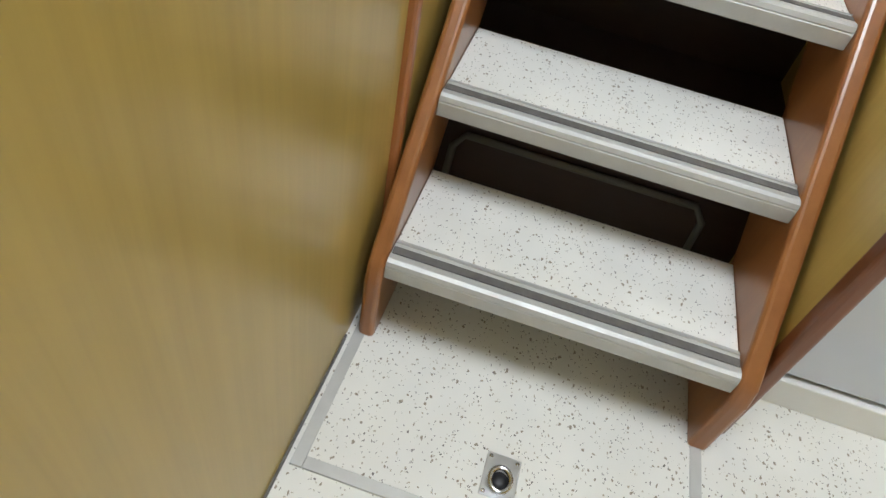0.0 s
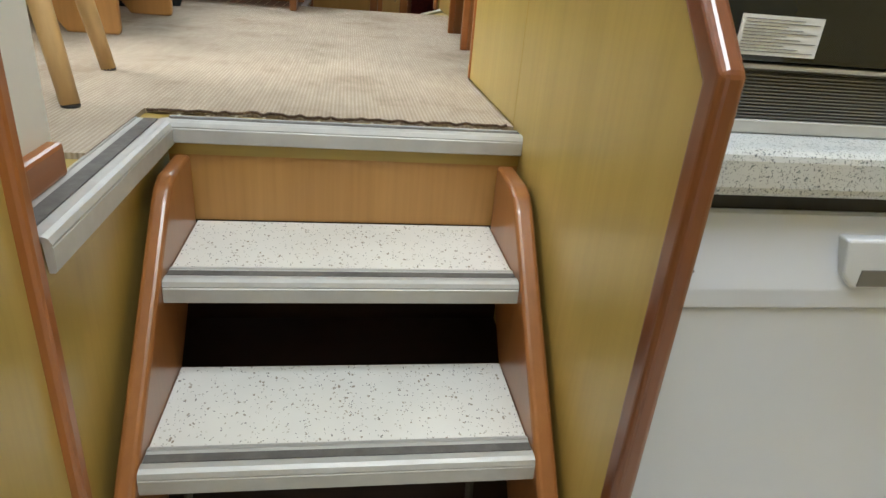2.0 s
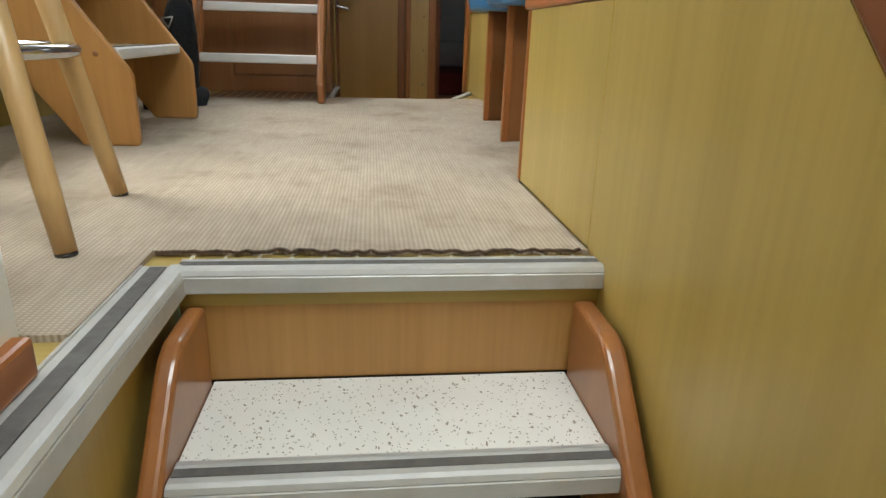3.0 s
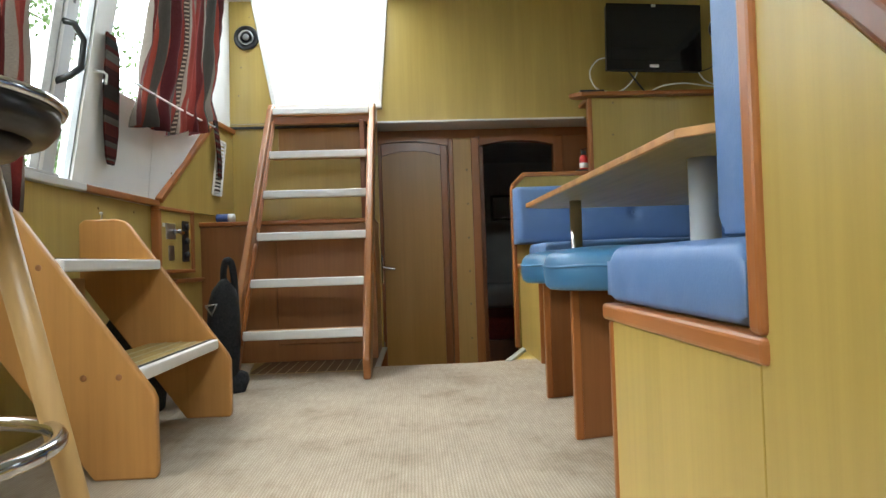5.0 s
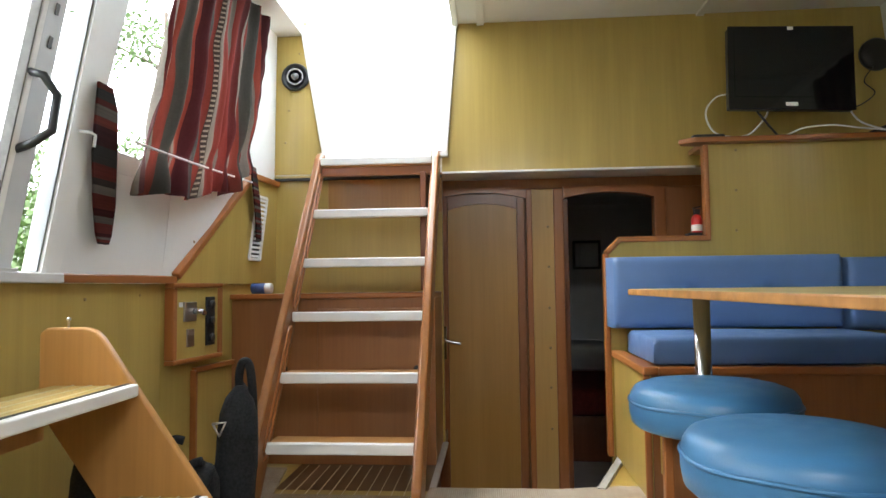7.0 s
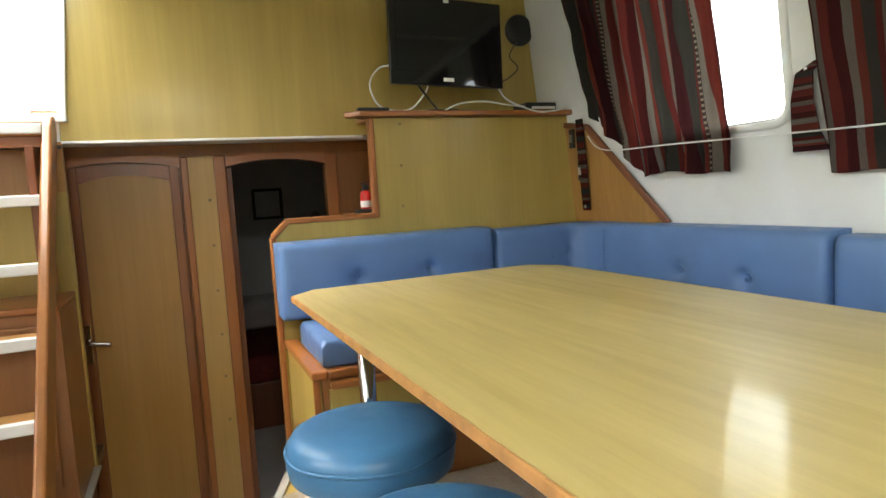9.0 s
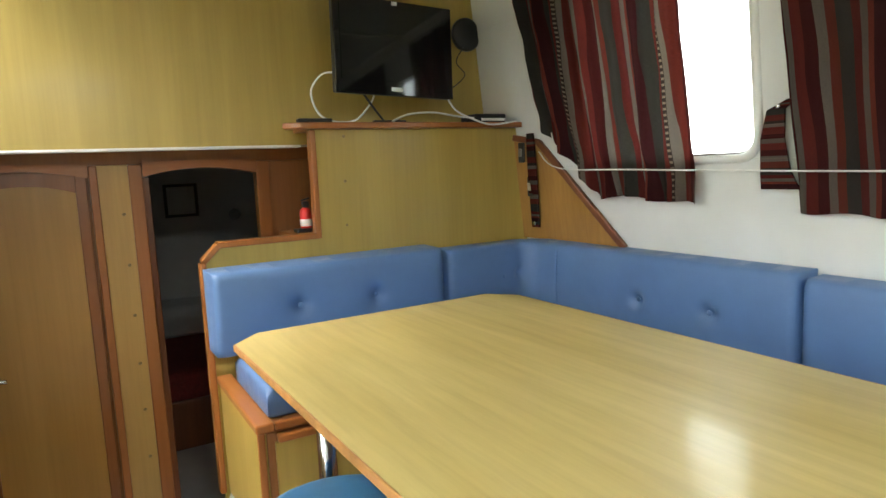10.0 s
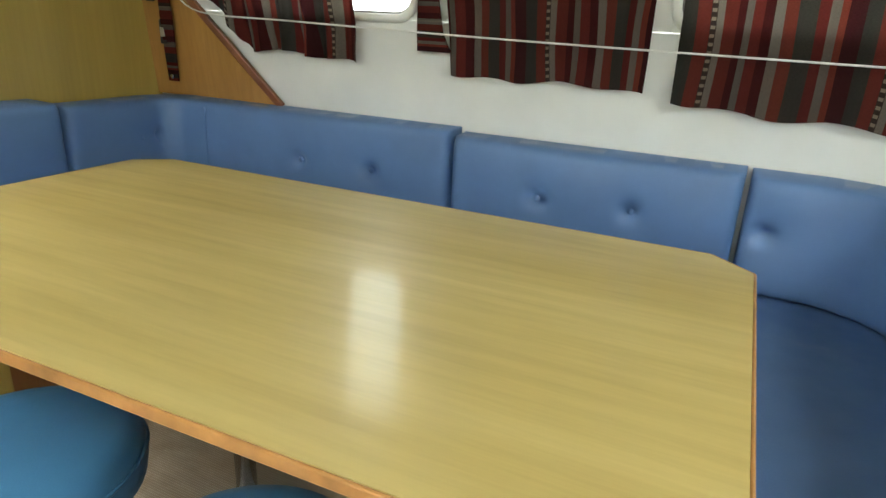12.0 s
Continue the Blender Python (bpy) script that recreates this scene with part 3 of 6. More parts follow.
for k in range(60):
    x = -0.05 + 0.695 * k / 59
    y = 0.078 - 0.012 * k / 59 + random.uniform(-0.007, 0.004)
    p = (x, y - 0.004, 0.003 + random.uniform(-0.002, 0.003))
    if prev:
        bar(bm, prev, p, 0.005, 0.0045)
    prev = p
structure("trim_carpet_edge", bm, CARPET_EDGE, "dark frayed carpet edge", "carpet edge")

# stairwell walls
structure("wall_stairwell_port", shape(box, (-0.05, -0.519, Z0), (-0.008, 0.04, -0.041)), VENEER, "glossy maple veneer panel beside the stairs", "wall")
bm = shape(box, (-0.07, -3.0, Z0), (-0.008, -0.545, 1.15))
structure("wall_galley_port", bm, VENEER, "tall glossy maple veneer partition of the galley", "wall")
structure("trim_galley_port", shape(box, (-0.073, -0.5445, Z0), (0.006, -0.520, 1.15), 0.006), TRIM_Z, "rounded cherry edge trim of the partition", "trim")
structure("trim_galley_foot", shape(box, (-0.0078, -3.0, Z0), (-0.004, -0.69, Z0 + 0.006)), ALU_DARK, "dark joint at the foot of the partition", "trim")
# back, kick and ledge carry the under-tread shade in their near-black colour
structure("wall_stair_back", shape(box, (-0.05, 0.03, -0.43), (0.660, 0.06, -0.19)), SHADED_WOOD, "brown panel behind the open stairs, coloured near black for the shade", "wall")
structure("wall_stair_kick", shape(box, (-0.008, -0.285, Z0), (0.660, -0.26, -0.42)), SHADED_WOOD, "lower panel behind the open stairs, coloured near black for the shade", "wall")
structure("wall_stair_shelf", shape(box, (-0.008, -0.2595, -0.445), (0.660, 0.06, -0.431)), SHADED_WOOD, "ledge behind the open stairs, coloured near black for the shade", "wall")
hb = thing("access_panel", (0.31, -0.29, Z0), "access panel coloured dark for the shade, in a grey rounded frame behind the stairs", "access panel")
bm = bmesh.new()
tube(bm, [(0.045, -0.292, Z0 + 0.005), (0.052, -0.292, -0.60), (0.075, -0.292, -0.566), (0.54, -0.292, -0.566), (0.565, -0.292, -0.60), (0.572, -0.292, Z0 + 0.005)], 0.008, 8)
part("frame", bm, plain("dull_grey_frame", (0.13, 0.125, 0.115), 0.6), hb)
# same near-black colour, for the shade behind the lowest tread
part("panel", shape(box, (0.058, -0.291, Z0 + 0.002), (0.558, -0.2855, -0.575), 0.002), SHADED_WOOD, hb)
structure("wall_riser_top", shape(box, (0.0, 0.002, -0.19), (0.660, 0.03, -0.045)), RISER, "golden veneer riser under the saloon floor", "riser")

# metal nosings round the stair opening
def nosing(name, parent, x0, x1, y, z, stripe=True):
    """Ribbed metal step edge along x: face, ridge, rubber insert."""
    prof = [(y - 0.012, z - 0.036), (y - 0.0145, z - 0.034), (y - 0.015, z - 0.010), (y - 0.0135, z - 0.0085), (y - 0.0145, z - 0.006), (y - 0.011, z + 0.001), (y - 0.004, z + 0.0038), (y + 0.008, z + 0.003), (y + 0.009, z + 0.0008),
            (y + 0.034, z + 0.0008), (y + 0.035, z + 0.003), (y + 0.044, z + 0.0005), (y + 0.044, z - 0.002), (y - 0.004, z - 0.004), (y - 0.006, z - 0.036)]
    bm = bmesh.new()
    prism(bm, prof, "x", x0, x1)
    ob = part(name, bm, ALU, parent) if parent else structure(name, bm, ALU, "ribbed aluminium step edge", "step edge")
    ins = shape(box, (x0 + 0.001, y + 0.010, z + 0.0008), (x1 - 0.001, y + 0.026, z + 0.0032), 0.0008)
    part("insert", ins, ALU_DARK, ob, "dark ribbed insert")
    return ob


nosing("trim_nosing_top", None, 0.0, 0.660, 0.0, 0.0)
bm = bmesh.new()
prism(bm, [(0.012, -0.040), (0.0145, -0.038), (0.015, -0.010), (0.0135, -0.0085), (0.0145, -0.006), (0.011, 0.001), (0.004, 0.0038), (-0.010, 0.003), (-0.011, 0.0008), (-0.05, 0.0008), (-0.051, 0.003), (-0.058, 0.0005), (-0.058, -0.004), (0.004, -0.004), (0.006, -0.040)], "y", -0.519, 0.012)
ob = structure("trim_nosing_port", bm, ALU, "ribbed aluminium edge along the stair opening", "step edge")
part("insert", shape(box, (-0.037, -0.519, 0.0008), (-0.013, 0.004, 0.0034), 0.0008), ALU_DARK, ob, "dark ribbed insert")
structure("wall_helm_side", shape(box, (-0.24, -0.519, 0.0), (-0.064, -0.30, 0.62)), WHITE, "white painted side of the helm console", "wall")
structure("baseboard_helm", shape(box, (-0.26, -0.518, 0.0), (-0.046, -0.306, 0.046), 0.006), TRIM_Y, "cherry baseboard of the white helm side", "baseboard")

# open stairs down to the galley
stairs = thing("galley_stairs", (0.33, -0.35, Z0), "open wooden stairs with speckled treads and metal edges", "stairs")
for x0, x1 in ((0.010, 0.040), (0.6165, 0.651)):
    prof = [(-0.678, Z0), (-0.678, -0.625), (-0.668, -0.590), (-0.175, -0.088), (-0.15, -0.068), (-0.12, -0.058), (-0.004, -0.058), (-0.004, -0.20), (-0.36, -0.56), (-0.52, Z0)]
    part("stringer", shape(prism, prof, "x", x0, x1, 0.009, 3), STRINGER, stairs)
for y, z in ((-0.655, -0.581), (-0.461, -0.383), (-0.253, -0.190)):
    tread = part("tread", shape(box, (0.0410, y + 0.004, z - 0.036), (0.6155, y + 0.25, z), 0.002), LAMINATE, stairs)
    nosing("nosing", tread, 0.0410, 0.6155, y + 0.004, z + 0.001)

# starboard stair partition and the settee end
bm = bmesh.new()
prism(bm, [(-0.60, Z0), (-0.60, 0.212), (0.053, 0.865), (0.053, 1.02), (0.072, 1.02), (0.072, Z0)], "x", 0.6605, 0.6825)
structure("wall_stair_starboard", bm, VENEER, "glossy maple veneer partition beside the stairs", "wall")
bm = bmesh.new()
prism(bm, [(-0.633, Z0), (-0.633, 0.229), (0.042, 0.904), (0.067, 0.878), (-0.597, 0.214), (-0.597, Z0)], "x", 0.657, 0.6855, 0.009, 4)
structure("trim_stair_starboard", bm, CAPWOOD, "rounded dark cherry edge of the stair partition, mitred at its tip", "trim")

# galley unit beside the stairs
structure("wall_galley_starboard", shape(box, (1.75, -3.0, Z0), (1.8, -0.48, 1.15)), VENEER, "maple veneer galley side", "wall")
structure("wall_galley_back", shape(box, (0.701, 0.09, Z0), (2.4, 0.12, 0.42)), WHITE, "white panel behind the galley unit", "wall")
dw = thing("dishwasher", (1.0, -0.5, Z0), "white enamel appliance with a grip recess under the worktop", "appliance")
part("body", shape(box, (0.712, -0.495, -0.70), (1.30, 0.05, 0.046), 0.004), APPLIANCE, dw)
part("door", shape(box, (0.708, -0.515, -0.6965), (1.297, -0.4955, -0.0835), 0.006, 3), APPLIANCE, dw)
part("control_strip", shape(prism, [(-0.4955, -0.082), (-0.519, -0.082), (-0.519, -0.055), (-0.500, 0.045), (-0.4955, 0.045)], "x", 0.708, 1.297, 0.005, 3), APPLIANCE, dw)
bm = bmesh.new()
prism(bm, [(0.955, 0.02), (0.965, -0.03), (0.985, -0.05), (1.135, -0.05), (1.155, -0.03), (1.165, 0.02)], "y", -0.523, -0.501, 0.004)
grip = part("grip_recess", bm, plain("grey_grip", (0.60, 0.63, 0.68), 0.4), dw, "shaded grip recess")
part("badge", shape(box, (0.99, -0.5255, -0.046), (1.13, -0.5232, -0.022), 0.001), GREYMETAL, grip)
part("small_print", shape(box, (0.735, -0.5165, -0.032), (0.76, -0.5135, -0.0295)), PRINT, dw)
part("kick_plate", shape(box, (0.70, -0.525, Z0), (1.72, -0.485, -0.705), 0.003), WHITE, dw)
part("shadow_gap", shape(box, (0.70, -0.505, -0.7045), (1.72, -0.48, -0.70)), RUBBER, dw)
cab = thing("galley_cabinet", (1.5, -0.5, Z0), "white galley cabinet beside the appliance", "cabinet")
part("body", shape(box, (1.302, -0.495, -0.699), (1.72, 0.05, 0.046), 0.004), WHITE, cab)
part("door", shape(box, (1.306, -0.514, -0.69), (1.716, -0.4955, 0.04), 0.006), WHITE, cab)
bm = shape(box, (0.702, -0.525, 0.072), (1.749, 0.088, 0.132), 0.014, 3)
structure_top = solid("worktop", bm, GRANITE, "grey speckled stone-look worktop with a rounded edge", "worktop")
part("seal", shape(box, (0.695, -0.49, 0.0465), (1.745, 0.07, 0.0715)), RUBBER, structure_top, "dark seal under the worktop")
oven = thing("oven", (1.0, -0.44, 0.132), "dark glass oven with a grille standing on the worktop", "oven")
part("body", shape(box, (0.703, -0.43, 0.133), (1.30, 0.05, 0.74), 0.005), GREYMETAL, oven)
part("base_rail", shape(box, (0.70, -0.447, 0.133), (1.30, -0.4305, 0.15), 0.002), ALU, oven)
gr = part("grille", shape(box, (0.702, -0.437, 0.151), (1.298, -0.4305, 0.207)), BLACK, oven)
for i in range(13):
    part("slat", shape(box, (0.704, -0.443, 0.1525 + i * 0.0042), (1.296, -0.4375, 0.1545 + i * 0.0042)), GREYMETAL, gr)
part("lower_lip", shape(box, (0.70, -0.452, 0.2125), (1.30, -0.4305, 0.2185), 0.002), ALU, oven)
door = part("door", shape(box, (0.70, -0.456, 0.220), (1.30, -0.4305, 0.66), 0.008), DARKGLASS, oven)
lab = part("notice", shape(box, (0.772, -0.4575, 0.229), (0.878, -0.4563, 0.274)), PAPER, door, "printed white notice with small grey lines")
for i in range(11):
    part("text_line", shape(box, (0.777, -0.4581, 0.233 + i * 0.0036), (0.873 - 0.02 * ((i * 7) % 3), -0.4576, 0.2339 + i * 0.0036)), PRINT, lab)
part("handle", shape(tube, [(0.74, -0.457, 0.56), (0.74, -0.49, 0.565), (1.26, -0.49, 0.565), (1.26, -0.457, 0.56)], 0.009, 10), STEEL, oven, smooth=True)

# port lining
bm = bmesh.new()
hexa(bm, [(-1.03, -1.7, -0.006), (-0.985, -1.7, -0.006), (-0.985, -1.7, 0.842), (-1.03, -1.7, 0.842)],
     [(-1.03, 2.45, -0.006), (-0.985, 2.45, -0.006), (-0.985, 2.45, 0.842), (-1.03, 2.45, 0.842)])
hexa(bm, [(-1.03, 2.45, -0.006), (-0.985, 2.45, -0.006), (-0.985, 2.45, 0.842), (-1.03, 2.45, 0.842)],
     [(-0.92, 3.5, -0.006), (-0.854, 3.5, -0.006), (-0.854, 3.5, 0.842), (-0.92, 3.5, 0.842)])
structure("wall_port_lower", bm, VENEER, "maple veneer lower side lining", "wall")


def port_slab(bm, quad, t):
    """A slab on the leaning port lining from (y, z) corners."""
    a = [Vector((port_x(y, z), y, z)) for y, z in quad]
    hexa(bm, [p + Vector((-0.05, 0, 0)) for p in a], [p + Vector((t, 0, 0)) for p in a])


def on_port(y, z, off=0.0):
    return Vector((port_x(y, z) + off, y, z))


def rake(y, z):
    """Window posts lean forward with height."""
    return y + 0.2 * (z - 0.85)


bm = bmesh.new()
port_slab(bm, [(1.757, 0.843), (1.83, 0.843), (rake(1.83, CEIL), CEIL), (1.757 + 0.115 * (CEIL - 0.85), CEIL)], 0.012)
structure("wall_port_pillar", bm, WHITE, "white painted pillar between the side windows", "wall")
bm = bmesh.new()
port_slab(bm, [(1.831, 0.843), (2.449, 0.843), (2.449, 1.22), (rake(1.831, 1.22), 1.22)], 0.0)
port_slab(bm, [(2.451, 0.843), (3.40, 0.843), (3.40, 1.22), (2.451, 1.22)], 0.0)
port_slab(bm, [(rake(1.831, 1.22), 1.221), (2.449, 1.221), (2.449, 1.29), (rake(1.831, 1.29), 1.29)], 0.0)
port_slab(bm, [(2.62, 1.221), (3.019, 1.221), (3.019, 1.40), (2.62, 1.30)], 0.0)
port_slab(bm, [(3.02, 1.221), (3.40, 1.221), (3.40, CEIL), (3.12, CEIL)], 0.0)
port_slab(bm, [(2.09, 2.12), (3.08, 2.12), (3.08, CEIL), (2.12, CEIL)], 0.001)
structure("wall_port_upper", bm, WALLVINYL, "white lined upper side wall round the forward window", "wall")
bm = bmesh.new()
port_slab(bm, [(-1.7, 2.05), (1.894, 2.05), (1.916, CEIL), (-1.7, CEIL)], 0.0)
port_slab(bm, [(-1.7, 0.843), (0.2, 0.843), (0.2, 2.049), (-1.7, 2.049)], 0.0)
structure("wall_port_aft", bm, WALLVINYL, "white lined side wall above the large window", "wall")

# large sliding window
win = thing("window_1", (-0.98, 1.0, 0.85), "large aluminium sliding window with a dark pull handle", "window")
win["kind"] = "structure"
part("window_sill", shape(box, (-1.03, 0.2, 0.8425), (-0.955, 1.84, 0.872), 0.004), plain("grey_sill", (0.6, 0.6, 0.6), 0.45), win)


def port_bar(bm, y0, y1, z0, z1, out, inn, lean=0.2):
    a = [Vector((port_x(1.0, z), y + lean * (z - 0.85), z)) for y, z in ((y0, z0), (y1, z0), (y1, z1), (y0, z1))]
    hexa(bm, [p + Vector((out, 0, 0)) for p in a], [p + Vector((inn, 0, 0)) for p in a], 0.003)


part("window_frame", shape(port_bar, 1.553, 1.575, 0.873, 2.05, -0.03, 0.012, 0.115), WHITE, win)
stile = part("sliding_stile", shape(port_bar, 1.576, 1.648, 0.873, 2.05, -0.025, 0.008, 0.115), plain("grey_stile", (0.55, 0.57, 0.59), 0.4), win, "wide aluminium stile with dark slots")
part("seal", shape(port_bar, 1.7495, 1.7555, 0.874, 2.049, -0.02, 0.006, 0.115), GREYMETAL, win)
part("seal", shape(port_bar, 1.5475, 1.5525, 0.874, 2.049, -0.02, 0.012, 0.115), ALU_DARK, win)
for z in (1.50, 1.60):
    part("slot", shape(port_bar, 1.605, 1.62, z, z + 0.035, 0.0085, 0.0105, 0.115), BLACK, stile)
hy = 1.618
part("handle", shape(tube, [on_port(hy, 1.20, 0.006), on_port(hy, 1.215, 0.05), on_port(hy + 0.05, 1.26, 0.062), on_port(hy + 0.055, 1.36, 0.062), on_port(hy + 0.015, 1.405, 0.045), on_port(hy + 0.01, 1.415, 0.006)], 0.012, 10), BLACK, stile, "dark curved pull handle", True)
for a, b in ((1.649, 1.7485), (0.22, 1.547)):
    ob = part("pane", shape(port_bar, a, b, 0.874, 2.049, -0.022, -0.017, 0.115), GLASS, win)
    ob.visible_shadow = False
part("track", shape(box, (-1.0, 0.21, 0.8725), (-0.96, 1.66, 0.882), 0.002), ALU, win)
win2 = thing("window_2", (-0.93, 2.5, 1.25), "side window behind the striped curtain", "window")
win2["kind"] = "structure"
ob = part("pane", shape(hexa, [on_port(1.93, 1.292, -0.03), on_port(2.999, 1.222, -0.03), on_port(3.05, 2.118, -0.03), on_port(2.09, 2.118, -0.03)],
                        [on_port(1.93, 1.292, -0.025), on_port(2.999, 1.222, -0.025), on_port(3.05, 2.118, -0.025), on_port(2.09, 2.118, -0.025)]), GLASS, win2)
ob.visible_shadow = False

# port rail, the sloping veneer panel and its trim
bm = bmesh.new()
bar(bm, on_port(1.84, 0.858, 0.008), on_port(2.52, 0.858, 0.010), 0.03, 0.03, (0, 0, 1), 0.005)
structure("trim_port_rail", bm, TRIM_Y, "cherry rail along the side lining", "trim")
bm = bmesh.new()
bar(bm, on_port(2.515, 0.872, 0.018), on_port(3.10, 1.385, 0.018), 0.03, 0.035, (1, 0, 0), 0.005)
structure("trim_port_slope", bm, TRIM_Y, "sloping cherry trim on the side lining", "trim")
bm = bmesh.new()
port_slab(bm, [(2.52, 0.8425), (3.40, 0.8425), (3.40, 1.375), (3.09, 1.375)], 0.016)
structure("wall_port_veneer", bm, VENEER, "maple veneer gusset panel on the side lining", "wall")
bm = bmesh.new()
bar(bm, on_port(3.12, 1.385, 0.02), on_port(3.40, 1.385, 0.02), 0.03, 0.03, (0, 0, 1), 0.005)
structure("trim_port_ledge", bm, TRIM_Y, "short cherry ledge", "trim")

vent = thing("air_vent", tuple(on_port(3.2, 1.0, 0.02)), "white louvred air vent on the veneer panel", "vent")


def vent_pt(u, v, off):
    return on_port(3.09 + 0.11 * u + 0.07 * v, 0.965 + 0.325 * v, off)


bm = bmesh.new()
for (u0, v0), (u1, v1) in (((0, 0), (1, 0)), ((0, 1), (1, 1)), ((0, 0), (0, 1)), ((1, 0), (1, 1))):
    bar(bm, vent_pt(u0, v0, 0.024), vent_pt(u1, v1, 0.024), 0.014, 0.012, (1, 0, 0), 0.002)
part("frame", bm, WHITE, vent)
part("backing", shape(hexa, [vent_pt(0, 0, 0.0165), vent_pt(1, 0, 0.0165), vent_pt(1, 1, 0.0165), vent_pt(0, 1, 0.0165)],
                      [vent_pt(0, 0, 0.019), vent_pt(1, 0, 0.019), vent_pt(1, 1, 0.019), vent_pt(0, 1, 0.019)]), BLACK, vent)
for i in range(14):
    v = 0.05 + 0.9 * i / 13
    part("slat", shape(bar, vent_pt(0.08, v, 0.023), vent_pt(0.92, v, 0.023), 0.012, 0.006, (1, 0, 0.6)), WHITE, vent)

# upper bulkhead with the companionway opening
bm = bmesh.new()
prism(bm, [(0.065, 1.437), (2.66, 1.437), (2.66, CEIL + 0.05), (0.135, CEIL + 0.05), (0.07, 1.56)], "y", BULK, BULK + 0.05)
structure("wall_forward_upper", bm, VENEER, "wide maple veneer bulkhead under the ceiling", "wall")
bm = bmesh.new()
prism(bm, [(-0.9, 1.44), (-0.557, 1.44), (-0.56, 1.55), (-0.685, CEIL + 0.05), (-0.9, CEIL + 0.05)], "y", BULK, BULK + 0.05)
structure("wall_forward_port", bm, VENEER, "narrow maple veneer panel with a speaker", "wall")
bm = bmesh.new()
box(bm, (-0.95, BULK + 0.004, -0.05), (0.064, BULK + 0.05, 1.22))
box(bm, (-0.95, BULK + 0.004, 1.22), (-0.561, BULK + 0.05, 1.435))
structure("wall_behind_ladder", bm, VENEER, "maple veneer wall behind the ladder", "wall")
bm = bmesh.new()
box(bm, (-0.56, BULK + 0.004, 1.221), (0.064, BULK + 0.05, 1.435))
structure("wall_ladder_top", bm, RISER, "golden brown board under the companionway sill", "wall")
bm = bmesh.new()
bar(bm, (-0.575, BULK - 0.006, 1.55), (-0.70, BULK - 0.006, CEIL + 0.02), 0.03, 0.03, (0, 1, 0), 0.004)
bar(bm, (0.083, BULK - 0.006, 1.55), (0.145, BULK - 0.006, CEIL + 0.02), 0.03, 0.03, (0, 1, 0), 0.004)
box(bm, (-0.60, BULK - 0.03, 1.515), (0.10, BULK + 0.10, 1.553), 0.005)
box(bm, (-0.556, BULK - 0.002, 1.4365), (0.064, BULK + 0.05, 1.5145))
structure("trim_companionway", bm, WHITE, "white frame of the companionway opening", "trim")
bm = bmesh.new()
box(bm, (0.065, BULK - 0.006, 1.425), (1.40, BULK + 0.06, 1.4365), 0.002)
structure("trim_beam_edge", bm, WHITE, "thin white edge strip under the bulkhead", "trim")
structure("ceiling_well", shape(box, (-0.03, BULK + 0.061, 1.44), (2.0, 4.3, 1.47)), WHITE, "white ceiling over the forward well", "ceiling")

# ceiling panels with cover strips and the sliding-hatch opening
bm = bmesh.new()
box(bm, (0.14, -0.65, CEIL), (2.75, BULK + 0.1, CEIL + 0.04))
# these pieces leave an unseen gap over the stairs, added to let light down
box(bm, (0.95, -1.75, CEIL), (2.75, -0.65, CEIL + 0.04))
box(bm, (0.05, -1.75, CEIL), (0.95, -1.45, CEIL + 0.04))
box(bm, (-1.1, -1.75, CEIL), (0.05, -0.65, CEIL + 0.04))
box(bm, (-1.1, -0.65, CEIL), (0.14, 2.45, CEIL + 0.04))
box(bm, (-1.1, 2.45, CEIL - 0.03), (-0.70, BULK + 0.1, CEIL + 0.04))
for x in (0.285, 1.45):
    box(bm, (x - 0.02, -0.6, CEIL - 0.014), (x + 0.02, BULK, CEIL), 0.002)
for y in (0.6, 2.0):
    box(bm, (0.30, y - 0.02, CEIL - 0.012), (2.4, y + 0.02, CEIL), 0.002)
box(bm, (0.13, 2.42, CEIL - 0.015), (0.165, BULK, CEIL), 0.004)
structure("ceiling", bm, CEILING, "off-white panelled ceiling with narrow cover strips", "ceiling")

# starboard lining with window openings
bm = bmesh.new()


def stbd_slab(bm, y0, y1, z0, z1):
    hexa(bm, [(stbd_x(z0), y0, z0), (stbd_x(z0), y1, z0), (stbd_x(z1), y1, z1), (stbd_x(z1), y0, z1)],
         [(stbd_x(z0) + 0.05, y0, z0), (stbd_x(z0) + 0.05, y1, z0), (stbd_x(z1) + 0.05, y1, z1), (stbd_x(z1) + 0.05, y0, z1)])


stbd_slab(bm, -1.7, 3.5, -0.01, 0.9195)
stbd_slab(bm, -1.7, 3.5, 0.92, 1.285)
stbd_slab(bm, -1.7, 3.5, 2.0, CEIL)
for y0, y1 in ((2.64, 3.5), (0.955, 1.815), (-1.7, 0.05)):
    stbd_slab(bm, y0, y1, 1.286, 1.999)
structure("wall_starboard", bm, WALLVINYL, "white lined side wall with rounded windows", "wall")


def rounded(y0, y1, z0, z1, r, n=6):
    pts = []
    for cy, cz, a0 in ((y1 - r, z1 - r, 0), (y0 + r, z1 - r, 90), (y0 + r, z0 + r, 180), (y1 - r, z0 + r, 270)):
        pts += [(cy + r * math.cos(radians(a0 + 90 * k / n)), cz + r * math.sin(radians(a0 + 90 * k / n))) for k in range(n + 1)]
    return pts


